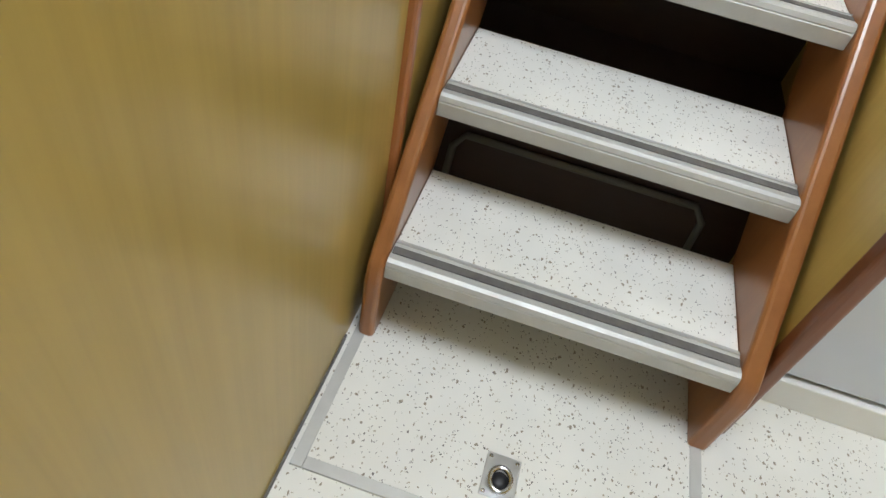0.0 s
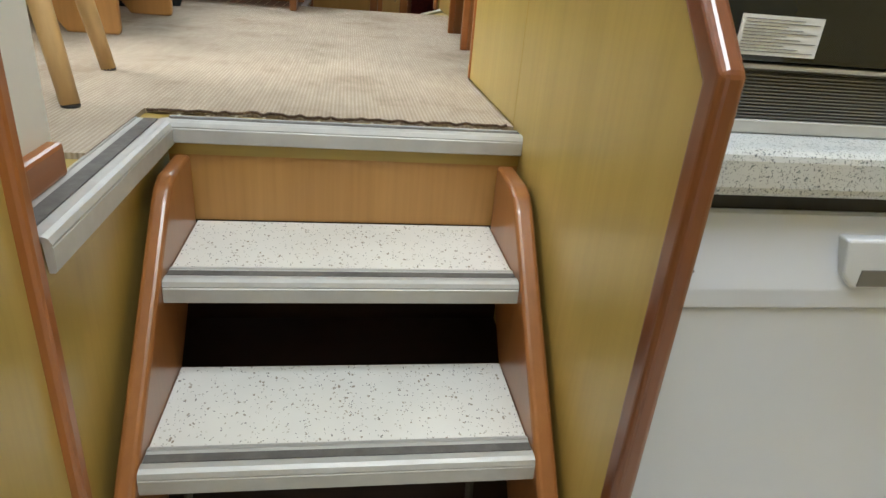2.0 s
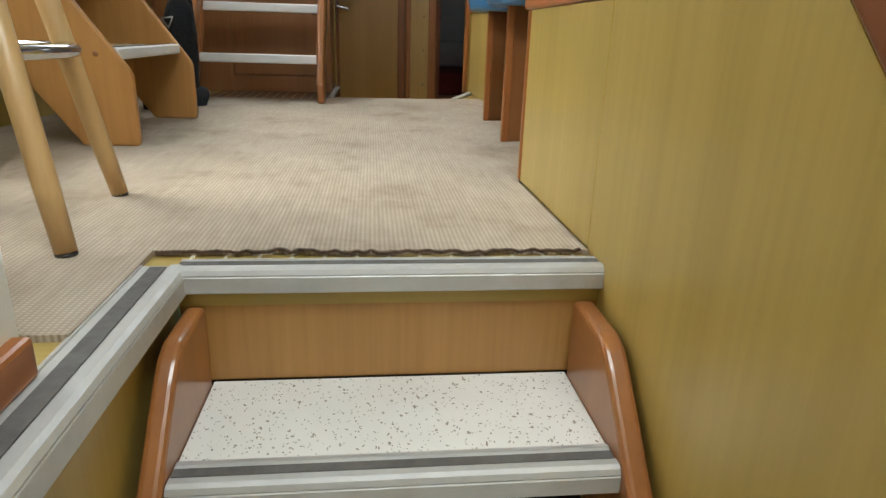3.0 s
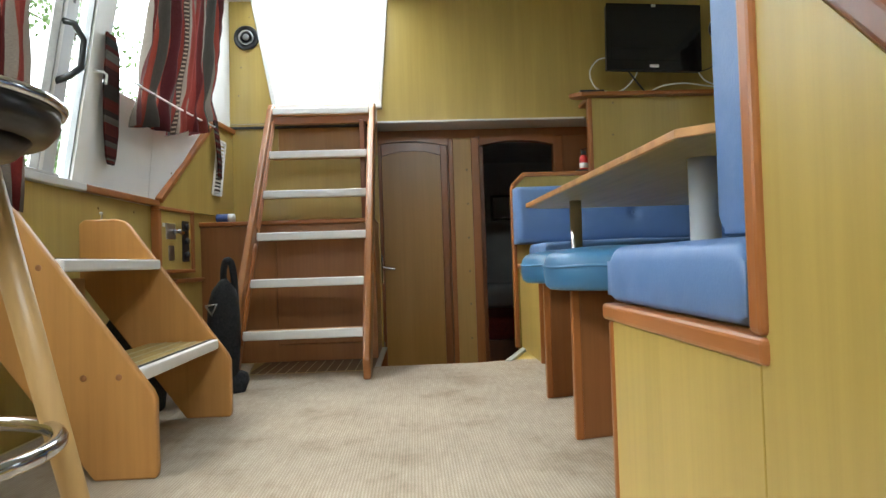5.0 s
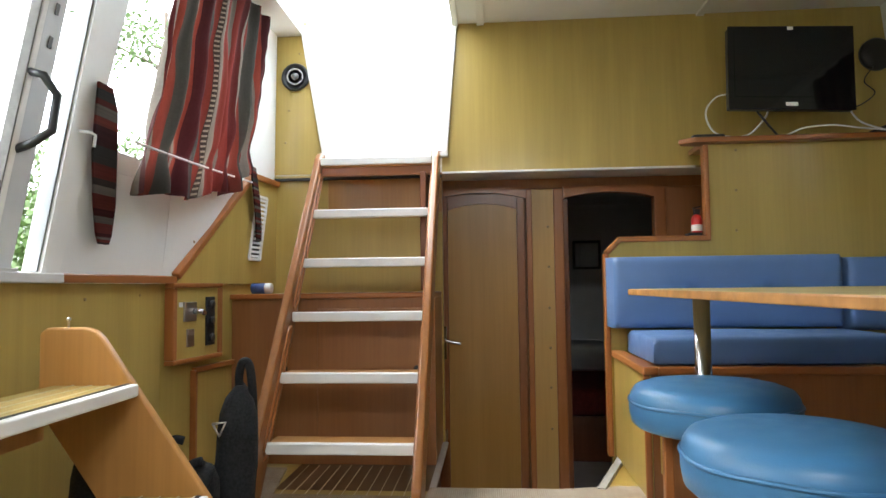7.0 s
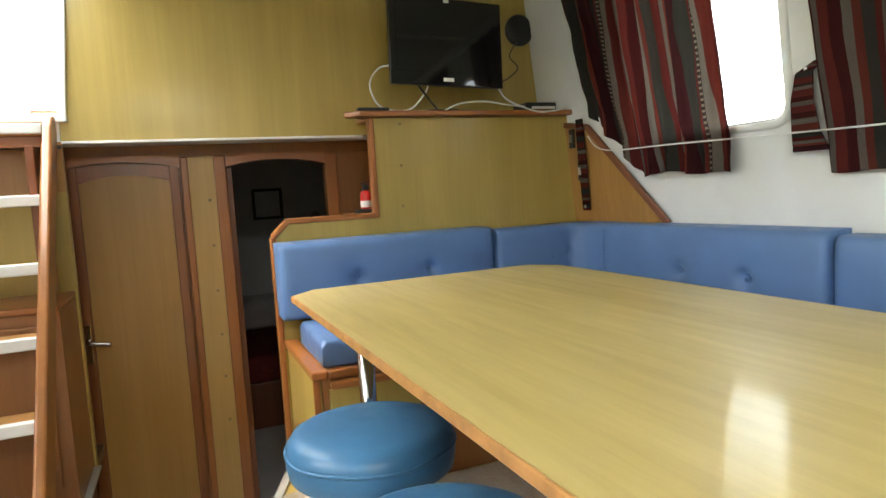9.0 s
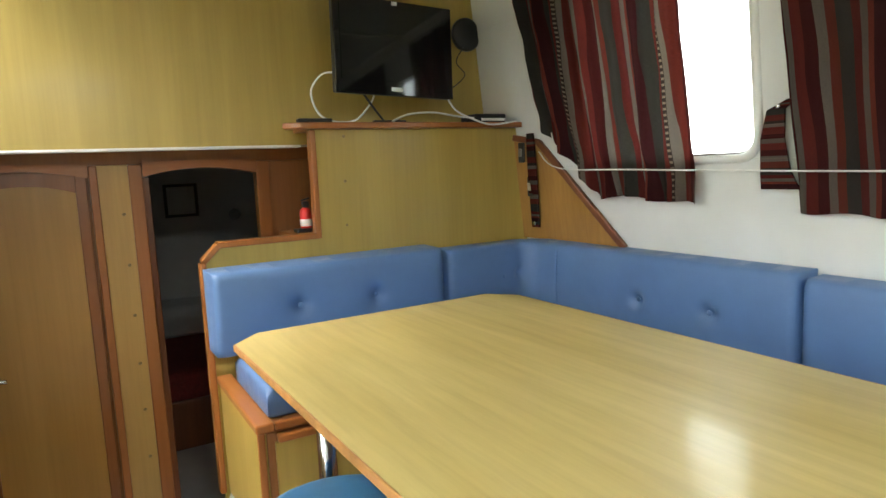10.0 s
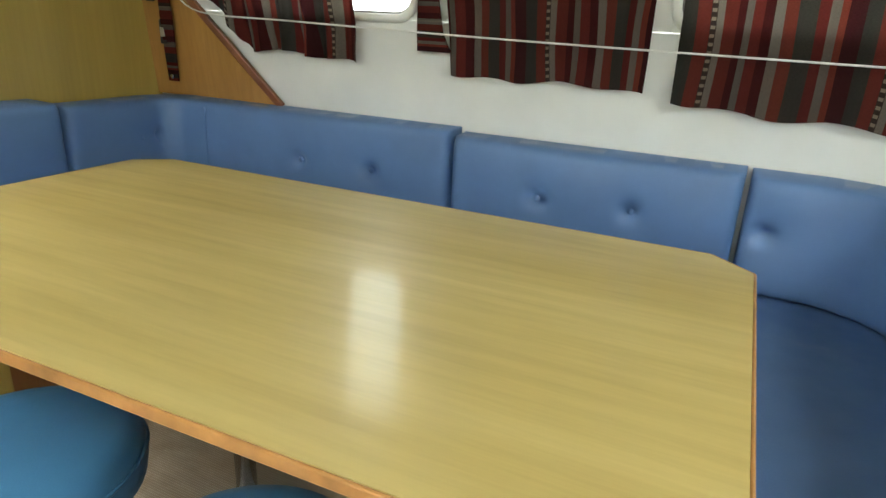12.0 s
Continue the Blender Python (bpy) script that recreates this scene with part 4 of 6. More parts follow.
for k, (y0, y1) in enumerate(((1.815, 2.64), (0.05, 0.955))):
    w = thing("window_%d" % (3 + k), (2.46, (y0 + y1) / 2, 1.3), "rounded side window in a white frame", "window")
    w["kind"] = "structure"
    loop = rounded(y0 + 0.004, y1 - 0.004, 1.29, 1.995, 0.075)
    pts = [(stbd_x(z) - 0.004, y, z) for y, z in loop]
    part("window_frame", shape(tube, pts + [pts[0]], 0.016, 8, False), WHITE, w, smooth=True)
    pts2 = [(stbd_x(z) + 0.008, y, z) for y, z in rounded(y0 + 0.02, y1 - 0.02, 1.306, 1.98, 0.065)]
    part("seal", shape(tube, pts2 + [pts2[0]], 0.006, 6, False), GREYMETAL, w, smooth=True)
    # corner fillets between the round frame and the square opening
    for cy, sy in ((y0, 1), (y1, -1)):
        for cz, sz in ((1.286, 1), (1.999, -1)):
            fil = [(cy, cz)] + [(cy + sy * 0.08 * (1 - math.cos(radians(90 * q / 6))), cz + sz * 0.08 * (1 - math.sin(radians(90 * q / 6)))) for q in range(7)]
            b2 = bmesh.new()
            prism(b2, fil, "x", stbd_x(cz) + 0.004, stbd_x(cz) + 0.04)
            part("corner", b2, WHITE, w)
    ob = part("pane", shape(hexa, [(stbd_x(1.29) + 0.02, y0, 1.287), (stbd_x(1.29) + 0.02, y1, 1.287), (stbd_x(1.99) + 0.02, y1, 1.998), (stbd_x(1.99) + 0.02, y0, 1.998)],
                            [(stbd_x(1.29) + 0.025, y0, 1.287), (stbd_x(1.29) + 0.025, y1, 1.287), (stbd_x(1.99) + 0.025, y1, 1.998), (stbd_x(1.99) + 0.025, y0, 1.998)]), GLASS, w)
    ob.visible_shadow = False

# walls that close the place
structure("wall_aft_galley", shape(box, (-1.3, -3.06, Z0), (2.4, -3.0, 0.55)), WHITE, "white galley end wall", "wall")
structure("wall_aft_upper", shape(box, (-1.3, -3.06, 0.551), (2.75, -3.0, CEIL)), WHITE, "white galley end wall", "wall")
bm = bmesh.new()
box(bm, (-1.3, -3.0, 1.75), (2.75, -1.7, 1.80))
box(bm, (-1.3, -1.75, 1.80), (2.75, -1.70, CEIL))
structure("ceiling_galley", bm, CEILING, "white galley ceiling", "ceiling")
structure("wall_aft_port", shape(box, (-1.3, -3.0, Z0), (-1.25, -1.7, 1.75)), WHITE, "white side wall", "wall")
structure("wall_aft_starboard", shape(box, (2.70, -3.0, Z0), (2.75, -1.7, 1.75)), WHITE, "white side wall", "wall")

# forward well
structure("floor_well", shape(box, (-0.1, 2.5, WELL - 0.05), (2.4, 7.0, WELL)), CABIN_GREY, "grey floor of the forward well and cabin", "floor")
bm = bmesh.new()
box(bm, (0.0, 2.56, WELL), (0.96, 2.619, -0.0065))
box(bm, (-0.03, 2.62, WELL), (0.012, DW + 0.03, -0.0065))
box(bm, (-0.03, BULK + 0.052, 0.0), (0.012, DW + 0.03, 1.436))
box(bm, (0.03, 3.006, 0.0), (0.0555, BULK + 0.003, 0.765))
structure("wall_well", bm, CUPBOARD, "cherry sides of the forward well", "wall")
bm = bmesh.new()
bar(bm, (0.07, 2.64, -0.004), (0.07, 3.4, -0.004), 0.03, 0.012, (0, 0, 1), 0.003)
structure("trim_well_port", bm, ALU, "aluminium edge of the forward well", "step edge")
well_step = thing("well_step", (0.92, 3.0, WELL), "slanted yellow step with a broad aluminium edge beside the well", "step")
bm = bmesh.new()
prism(bm, [(0.76, 2.63), (0.96, 2.63), (1.35, 3.10), (0.93, 3.10)], "z", WELL, -0.004)
part("body", bm, VENEER, well_step)
part("edge", shape(bar, (0.745, 2.64, 0.0), (0.925, 3.13, 0.0), 0.035, 0.02, (0, 0, 1), 0.003), ALU, well_step, "broad aluminium edge")

# door wall of the forward well
bm = bmesh.new()
box(bm, (-0.1, DW + 0.01, HEAD - 0.012), (2.0, DW + 0.06, 1.4395))
box(bm, (-0.1, DW + 0.036, WELL), (0.60, DW + 0.06, HEAD - 0.013))
box(bm, (1.325, DW + 0.01, WELL), (2.4, DW + 0.06, HEAD - 0.013))
box(bm, (-0.1, DW + 0.061, HEAD), (2.4, DW + 0.09, 1.62))
structure("wall_doors", bm, CUPBOARD, "cherry bulkhead round the cabin doors", "wall")
pil = thing("door_pillar", (0.63, DW, WELL), "golden beech pillar with cherry edges and small screw caps", "pillar")
part("panel", shape(box, (0.5645, DW - 0.004, WELL), (0.6875, DW + 0.05, HEAD - 0.013)), PILLAR, pil)
for a, b in ((0.530, 0.564), (0.688, 0.745)):
    part("edge", shape(box, (a, DW - 0.014, WELL), (b, DW + 0.055, HEAD - 0.013), 0.006, 3), TRIM_Z, pil)
for z in (1.155, 0.922, 0.687, 0.457, 0.233, 0.0):
    part("screw_cap", shape(lathe, [(0.0005, 0), (0.008, 0), (0.0065, -0.003), (0.0005, -0.004)], (0.655, DW - 0.0045, z), 10, "y"), CAPBRASS, pil)


def arch(x0, x1, z_side, z_mid, n=12):
    return [(x0 + (x1 - x0) * k / n, z_side + (z_mid - z_side) * (1 - (2 * k / n - 1) ** 2)) for k in range(n + 1)]


door1 = thing("door_1", (0.27, DW, WELL), "closed golden cabin door framed in dark cherry with a chrome lever", "door")
door1["kind"] = "structure"
part("panel", shape(box, (0.072, DW + 0.010, WELL + 0.03), (0.475, DW + 0.03, 1.33)), wood("door_veneer", (0.35, 0.18, 0.04), (0.50, 0.285, 0.078), "z", 0.33, 1.0, 0.2, 0.45), door1)
part("stile", shape(box, (0.016, DW - 0.002, WELL + 0.01), (0.0715, DW + 0.035, 1.352), 0.005, 3), DOORFRAME, door1)
part("stile", shape(box, (0.4755, DW - 0.002, WELL + 0.01), (0.521, DW + 0.035, 1.352), 0.005, 3), DOORFRAME, door1)
bm = bmesh.new()
prism(bm, [(0.0718, 1.352), (0.4752, 1.352)] + list(reversed(arch(0.0718, 0.4752, 1.262, 1.298))), "y", DW - 0.001, DW + 0.034)
part("top_rail", bm, DOORFRAME, door1)
bm = bmesh.new()
prism(bm, [(-0.03, HEAD - 0.002), (0.5295, HEAD - 0.002)] + list(reversed(arch(-0.03, 0.5295, 1.322, 1.360))), "y", DW - 0.022, DW - 0.003)
part("arched_head", bm, TRIM_X, door1)
part("bottom_rail", shape(box, (0.0718, DW - 0.001, WELL + 0.01), (0.4752, DW + 0.034, WELL + 0.075), 0.004), DOORFRAME, door1)
plate = part("handle_plate", shape(box, (0.030, DW - 0.007, 0.395), (0.060, DW - 0.0025, 0.585), 0.003), CHROME, door1, "long chrome handle plate")
part("lever", shape(tube, [(0.045, DW - 0.005, 0.503), (0.045, DW - 0.045, 0.503), (0.062, DW - 0.052, 0.502), (0.10, DW - 0.052, 0.496), (0.145, DW - 0.050, 0.489)], 0.0095, 12, True, 3), CHROME, plate, smooth=True)
part("lever_rose", shape(lathe, [(0.004, 0.0), (0.014, 0.0), (0.013, -0.010), (0.004, -0.012)], (0.045, DW - 0.0075, 0.503), 18, "y"), CHROME, plate, smooth=True)
bm = bmesh.new()
prism(bm, [(0.7455, HEAD - 0.002), (1.2585, HEAD - 0.002)] + list(reversed(arch(0.7455, 1.2585, 1.318, 1.352))), "y", DW - 0.022, DW + 0.05)
structure("trim_doorway_head", bm, TRIM_X, "arched cherry head of the open doorway", "trim")
structure("trim_doorway_side", shape(box, (1.259, DW - 0.014, WELL), (1.3245, DW + 0.055, HEAD - 0.013), 0.006, 3), TRIM_Z, "cherry post of the open doorway", "trim")
structure("trim_doorway_inner", shape(box, (0.7455, DW + 0.02, WELL), (0.775, DW + 0.068, 1.318), 0.004), MAHOG, "dark inner jamb of the open doorway", "trim")

# dark cabin beyond the doorway
structure("wall_cabin_far", shape(box, (-0.1, 6.5, WELL), (2.4, 6.55, 1.75)), CABIN_GREY, "grey lined far wall of the dark cabin", "wall")
structure("wall_cabin_port", shape(box, (0.70, DW + 0.07, WELL), (0.74, 6.499, 1.62)), CUPBOARD, "cherry side wall of the cabin", "wall")
structure("wall_cabin_starboard", shape(box, (2.3, DW + 0.07, WELL), (2.35, 6.499, 1.62)), CABIN_GREY, "grey side wall of the cabin", "wall")
structure("ceiling_cabin", shape(box, (0.69, DW + 0.05, 1.6205), (2.36, 6.499, 1.66)), CABIN_GREY, "grey cabin ceiling", "ceiling")
structure("wall_well_starboard", shape(box, (1.60, 3.21, WELL), (1.64, DW, 1.44)), CUPBOARD, "cherry side of the forward well", "wall")

# ---- settee and table ----


def arc(cx, cy, r, a0, a1, n=8):
    return [(cx + r * math.cos(radians(a0 + (a1 - a0) * k / n)), cy + r * math.sin(radians(a0 + (a1 - a0) * k / n))) for k in range(n + 1)]


PY = 3.14
bm = bmesh.new()
prism(bm, [(0.885, WELL), (0.885, 0.962), (0.950, 1.024), (1.355, 1.024), (1.355, 1.487), (2.66, 1.487), (2.66, WELL)], "y", PY, PY + 0.035)
structure("wall_settee_back", bm, VENEER, "stepped maple veneer partition behind the settee", "wall")
bm = bmesh.new()
edge = [(0.877, 0.0), (0.877, 0.968), (0.945, 1.034), (1.362, 1.034), (1.362, 1.486)]
for (a, b), (c, d) in zip(edge, edge[1:]):
    bar(bm, (a, PY + 0.012, b), (c, PY + 0.012, d), *((0.026, 0.05, (0, 1, 0)) if a == c else (0.05, 0.026, (0, 0, 1))), 0.007) if a == c or b != d else bar(bm, (a - 0.01, PY + 0.012, b), (c + 0.012, PY + 0.012, d), 0.05, 0.026, (0, 0, 1), 0.005)
structure("trim_settee_back", bm, TRIM_Z, "rounded cherry edging of the stepped partition", "trim")
for x, z in ((1.506, 1.457), (1.50, 1.262), (1.496, 1.069)):
    solid("screw_cap", shape(lathe, [(0.0005, 0), (0.007, 0), (0.006, -0.003), (0.0005, -0.004)], (x, PY, z), 10, "y"), CAPBRASS, "small brass screw cap in the veneer partition", "screw cap", group="partition screws")
structure("trim_shelf", shape(prism, [(1.235, 3.135), (1.30, 3.085), (2.45, 3.085), (2.45, BULK - 0.002), (1.365, BULK - 0.002), (1.365, 3.20), (1.26, 3.175)], "z", 1.488, 1.514, 0.006), TRIM_X, "cherry shelf under the television", "shelf")
structure("trim_niche", shape(box, (1.262, PY + 0.036, 1.021), (1.599, 3.40, 1.047), 0.003), TRIM_X, "cherry shelf of the niche behind the partition", "shelf")

base = thing("settee", (1.7, 2.8, 0.0), "maple settee base with cherry edging round the table", "settee base")
part("side_panel", shape(box, (0.900, 2.530, 0.004), (0.925, PY - 0.001, 0.470), 0.002), VENEER, base)
part("front_panel", shape(box, (0.926, 2.530, 0.004), (1.87, 2.552, 0.470), 0.002), CUPBOARD, base, "dark cherry front panel")
part("seat_board", shape(box, (0.93, 2.553, 0.44), (2.49, PY - 0.001, 0.4695)), BEECH, base)
part("side_trim", shape(box, (0.888, 2.505, 0.471), (0.95, PY - 0.002, 0.503), 0.008, 3), TRIM_Y, base)
part("front_trim", shape(box, (0.951, 2.505, 0.471), (1.89, 2.56, 0.503), 0.008, 3), TRIM_X, base)
part("corner_post", shape(box, (0.893, 2.518, 0.004), (0.918, 2.5295, 0.470), 0.004), TRIM_Z, base)
part("drawer_front", shape(box, (0.95, 2.512, 0.10), (1.30, 2.5295, 0.43), 0.004), VENEER, base)
part("finger_rail", shape(box, (0.955, 2.492, 0.432), (1.295, 2.5295, 0.462), 0.01, 3), TRIM_X, base)
part("long_panel", shape(box, (1.862, 0.61, 0.004), (1.89, 2.529, 0.46), 0.002), CUPBOARD, base, "long darker cherry panel under the side seat")
part("long_seat_board", shape(box, (1.891, 0.65, 0.44), (2.49, 2.5525, 0.46)), BEECH, base)
for y0, y1, z0, z1 in ((1.25, 1.62, 0.08, 0.20), (1.25, 1.62, 0.25, 0.38)):
    fr = bmesh.new()
    for lo, hi in (((y0, z0), (y1, z0 + 0.02)), ((y0, z1 - 0.02), (y1, z1)), ((y0, z0 + 0.0205), (y0 + 0.02, z1 - 0.0205)), ((y1 - 0.02, z0 + 0.0205), (y1, z1 - 0.0205))):
        box(fr, (1.848, lo[0], lo[1]), (1.8615, hi[0], hi[1]), 0.003)
    f = part("locker_frame", fr, TRIM_Y, base, "cherry frame of an open locker")
    # flat black sheet stands in for the unlit inside; no hollow is cut
    part("locker_shade", shape(box, (1.857, y0 + 0.021, z0 + 0.021), (1.8612, y1 - 0.021, z1 - 0.021)), BLACK, f)

aft = thing("settee", (0.7, 0.4, 0.0), "maple end of the aft settee edged with cherry", "settee base")
part("end_panel", shape(box, (0.6605, 0.0745, 0.004), (0.6825, 0.598, 0.404), 0.002), VENEER, aft)
part("front_panel", shape(box, (0.683, 0.578, 0.004), (1.86, 0.600, 0.404), 0.002), VENEER, aft)
part("corner_trim", shape(box, (0.656, 0.5985, 0.004), (0.678, 0.616, 0.404), 0.005), TRIM_Z, aft)
part("seat_rail", shape(box, (0.653, 0.055, 0.405), (0.690, 0.645, 0.437), 0.008, 3), TRIM_Y, aft)
part("front_rail", shape(box, (0.691, 0.582, 0.405), (1.86, 0.645, 0.437), 0.008, 3), TRIM_X, aft)
part("upright_trim", shape(box, (0.653, 0.055, 0.4375), (0.690, 0.088, 1.03), 0.009, 3), TRIM_Z, aft)
part("seat_board", shape(box, (0.691, 0.105, 0.405), (2.49, 0.581, 0.436)), BEECH, aft)
part("back_board", shape(box, (0.691, 0.068, 0.438), (2.49, 0.102, 1.0)), VENEER, aft)
part("back_cap", shape(box, (0.691, 0.053, 1.001), (2.49, 0.108, 1.025), 0.006), TRIM_X, aft)

G = "settee cushions"


def pad(label, bm):
    t = solid("settee_cushion", bm, VINYL_BLUE, label, "cushion", group=G)
    return t


def with_buttons(ob, spots):
    for c, n in spots:
        b2 = bmesh.new()
        n = Vector(n).normalized()
        m = Matrix.Translation(c) @ n.to_track_quat("Z", "Y").to_matrix().to_4x4()
        bmesh.ops.create_uvsphere(b2, u_segments=12, v_segments=8, radius=0.011, matrix=m @ Matrix.Diagonal((1, 1, 0.5, 1)))
        part("button", b2, VINYL_BLUE, ob, smooth=True)


b = bmesh.new()
cushion(b, [(1.880, PY - 0.002), (0.872, PY - 0.002)], 0.615, 0.945, 0.185, 0.028, [(0.337, 0.779), (0.672, 0.778)])
with_buttons(pad("blue vinyl backrest cushion with two buttons on the forward settee", b), [((1.543, PY - 0.167, 0.779), (0, -1, 0)), ((1.208, PY - 0.167, 0.778), (0, -1, 0))])
b = bmesh.new()
path = [(2.49, 1.632), (2.49, 2.86)] + arc(2.28, 2.86, 0.21, 0, 90)[1:] + [(1.897, 3.07)]
cushion(b, path, 0.60, 0.93, 0.12, 0.03, [(0.32, 0.742), (0.648, 0.740), (1.52, 0.775)])
with_buttons(pad("blue vinyl corner backrest cushion wrapping the settee corner", b), [((2.386, 1.952, 0.742), (-1, 0, 0)), ((2.386, 2.28, 0.742), (-1, 0, 0)), ((2.20, 2.945, 0.775), (-0.35, -1, 0))])
part("seam", shape(tube, [(2.355, 2.745, 0.625), (2.352, 2.745, 0.77), (2.357, 2.745, 0.905)], 0.004, 6, True, 4), VINYL_BLUE, bpy.data.objects["settee_cushion.001"])
b = bmesh.new()
cushion(b, [(2.49, 0.672), (2.49, 1.618)], 0.60, 0.915, 0.12, 0.03, [(0.312, 0.742), (0.625, 0.737)])
with_buttons(pad("blue vinyl backrest cushion with two buttons along the side", b), [((2.386, 0.984, 0.742), (-1, 0, 0)), ((2.386, 1.297, 0.737), (-1, 0, 0))])
b = bmesh.new()
path = [(0.696, 0.106), (2.10, 0.106)] + arc(2.10, 0.496, 0.39, -90, 0, 12)[1:] + [(2.49, 0.658)]
cushion(b, path, 0.552, 0.912, 0.145, 0.03, [(1.55, 0.745), (2.12, 0.745)])
pad("blue vinyl backrest cushion curving round the aft corner", b)
b = bmesh.new()
seat_pad(b, (0.938, 2.535, 0.504), (1.90, 2.99, 0.610), 0.022)
pad("blue vinyl seat cushion on the forward settee", b)
b = bmesh.new()
seat_pad(b, (1.86, 0.65, 0.461), (2.47, 2.50, 0.575), 0.04, [(2.14, 1.3), (2.14, 2.0)])
pad("blue vinyl seat cushion along the side of the table", b)
b = bmesh.new()
seat_pad(b, (0.668, 0.112, 0.438), (2.40, 0.645, 0.550), 0.03, [(1.51, 0.42), (2.13, 0.45)])
ob = pad("blue vinyl seat cushion on the aft settee", b)

table = thing("dining_table", (1.37, 1.6, 0.0), "large maple table with clipped corners and a worn cherry edge", "table")
plan = [(1.822, 0.632), (1.908, 0.725), (1.910, 2.455), (1.828, 2.556), (0.930, 2.542), (0.836, 2.445), (0.856, 0.725), (0.948, 0.632)]
part("tabletop", shape(prism, plan, "z", 0.778, 0.800), TABLETOP, table)
bm = bmesh.new()
for (a, b), (p, q) in zip(plan, plan[1:] + plan[:1]):
    d = Vector((p - a, q - b, 0)).normalized()
    o = Vector((d.y, -d.x, 0)) * 0.0035
    bar(bm, Vector((a, b, 0.789)) + o - d * 0.003, Vector((p, q, 0.789)) + o + d * 0.003, 0.007, 0.0215, (0, 0, 1), 0.0032)
part("edge_band", bm, plain("worn_cherry_band", (0.47, 0.23, 0.075), 0.4, 0.0, 0.25, 14), table, "worn cherry edge band")
for x, y, r, mat, lb in ((0.992, 2.129, 0.026, CHROME, "chrome leg"), (1.43, 1.76, 0.028, CHROME, "chrome leg"), (1.040, 1.00, 0.038, plain("grey_painted_post", (0.42, 0.45, 0.48), 0.35), "thick grey post")):
    lg = part("leg", shape(lathe, [(r, 0.012), (r, 0.7775)], (x, y, 0), 28), mat, table, lb)
    part("flange", shape(lathe, [(r * 2, 0.0045), (r * 2, 0.010), (r * 1.4, 0.016), (r * 1.02, 0.018)], (x, y, 0), 28), STEEL, lg)


def round_stool(x, y, r, turn, label):
    s = thing("round_stool", (x, y, 0.004), label, "stool", "stools at the table")
    zt = 0.553
    seat = bmesh.new()
    lathe(seat, [(0.02, zt - 0.115), (r * 0.93, zt - 0.115), (r * 0.985, zt - 0.105), (r * 1.01, zt - 0.075), (r * 1.01, zt - 0.05), (r * 0.985, zt - 0.028), (r * 0.93, zt - 0.012), (r * 0.8, zt - 0.002), (r * 0.5, zt + 0.006), (r * 0.2, zt + 0.009), (0.01, zt + 0.009)], (x, y, 0), 56)
    st = part("seat", seat, VINYL_TEAL, s, smooth=True)
    ring = [(x + r * 1.008 * math.cos(a), y + r * 1.008 * math.sin(a), zt - 0.048 + 0.002 * math.sin(5 * a)) for a in (math.tau * k / 56 for k in range(57))]
    part("piping", shape(tube, ring, 0.0045, 6, False), VINYL_TEAL, st, smooth=True)
    ca, sa = math.cos(radians(turn)), math.sin(radians(turn))
    for k, (dx, dy) in enumerate(((ca, sa), (-sa, ca))):
        b = bmesh.new()
        w = 0.125
        if k == 0:
            bar(b, (x - dx * w, y - dy * w, 0.2265), (x + dx * w, y + dy * w, 0.2265), 0.02, 0.445, (0, 0, 1), 0.003)
            part("leg_board", b, CUPBOARD, s)
        else:
            for sg in (1, -1):
                b2 = bmesh.new()
                bar(b2, (x + sg * dx * 0.011, y + sg * dy * 0.011, 0.2265), (x + sg * dx * w, y + sg * dy * w, 0.2265), 0.02, 0.445, (0, 0, 1), 0.003)
                part("leg_board", b2, CUPBOARD, s)
            b.free()
        for sg in (1, -1):
            b3 = bmesh.new()
            p = (x + sg * dx * (w + 0.004), y + sg * dy * (w + 0.004), 0.2265)
            box(b3, (p[0] - 0.0125, p[1] - 0.0125, 0.004), (p[0] + 0.0125, p[1] + 0.0125, 0.4485), 0.004)
            part("leg_edge", b3, TRIM_Z, s, "lighter cherry edge strip")
    return s


round_stool(0.900, 1.785, 0.211, 12, "round teal vinyl stool on crossed cherry boards under the table")
round_stool(0.868, 1.235, 0.203, 12, "round teal vinyl stool on crossed cherry boards near the settee end")

# ---- forward ladder ----
lad = thing("ladder", (-0.26, 2.6, 0.0), "steep wooden companionway ladder with white-edged treads", "ladder")
slope = (3.104 - 2.444) / (1.203 - 0.222)


def lad_y(z):
    return 2.444 + slope * (z - 0.222)


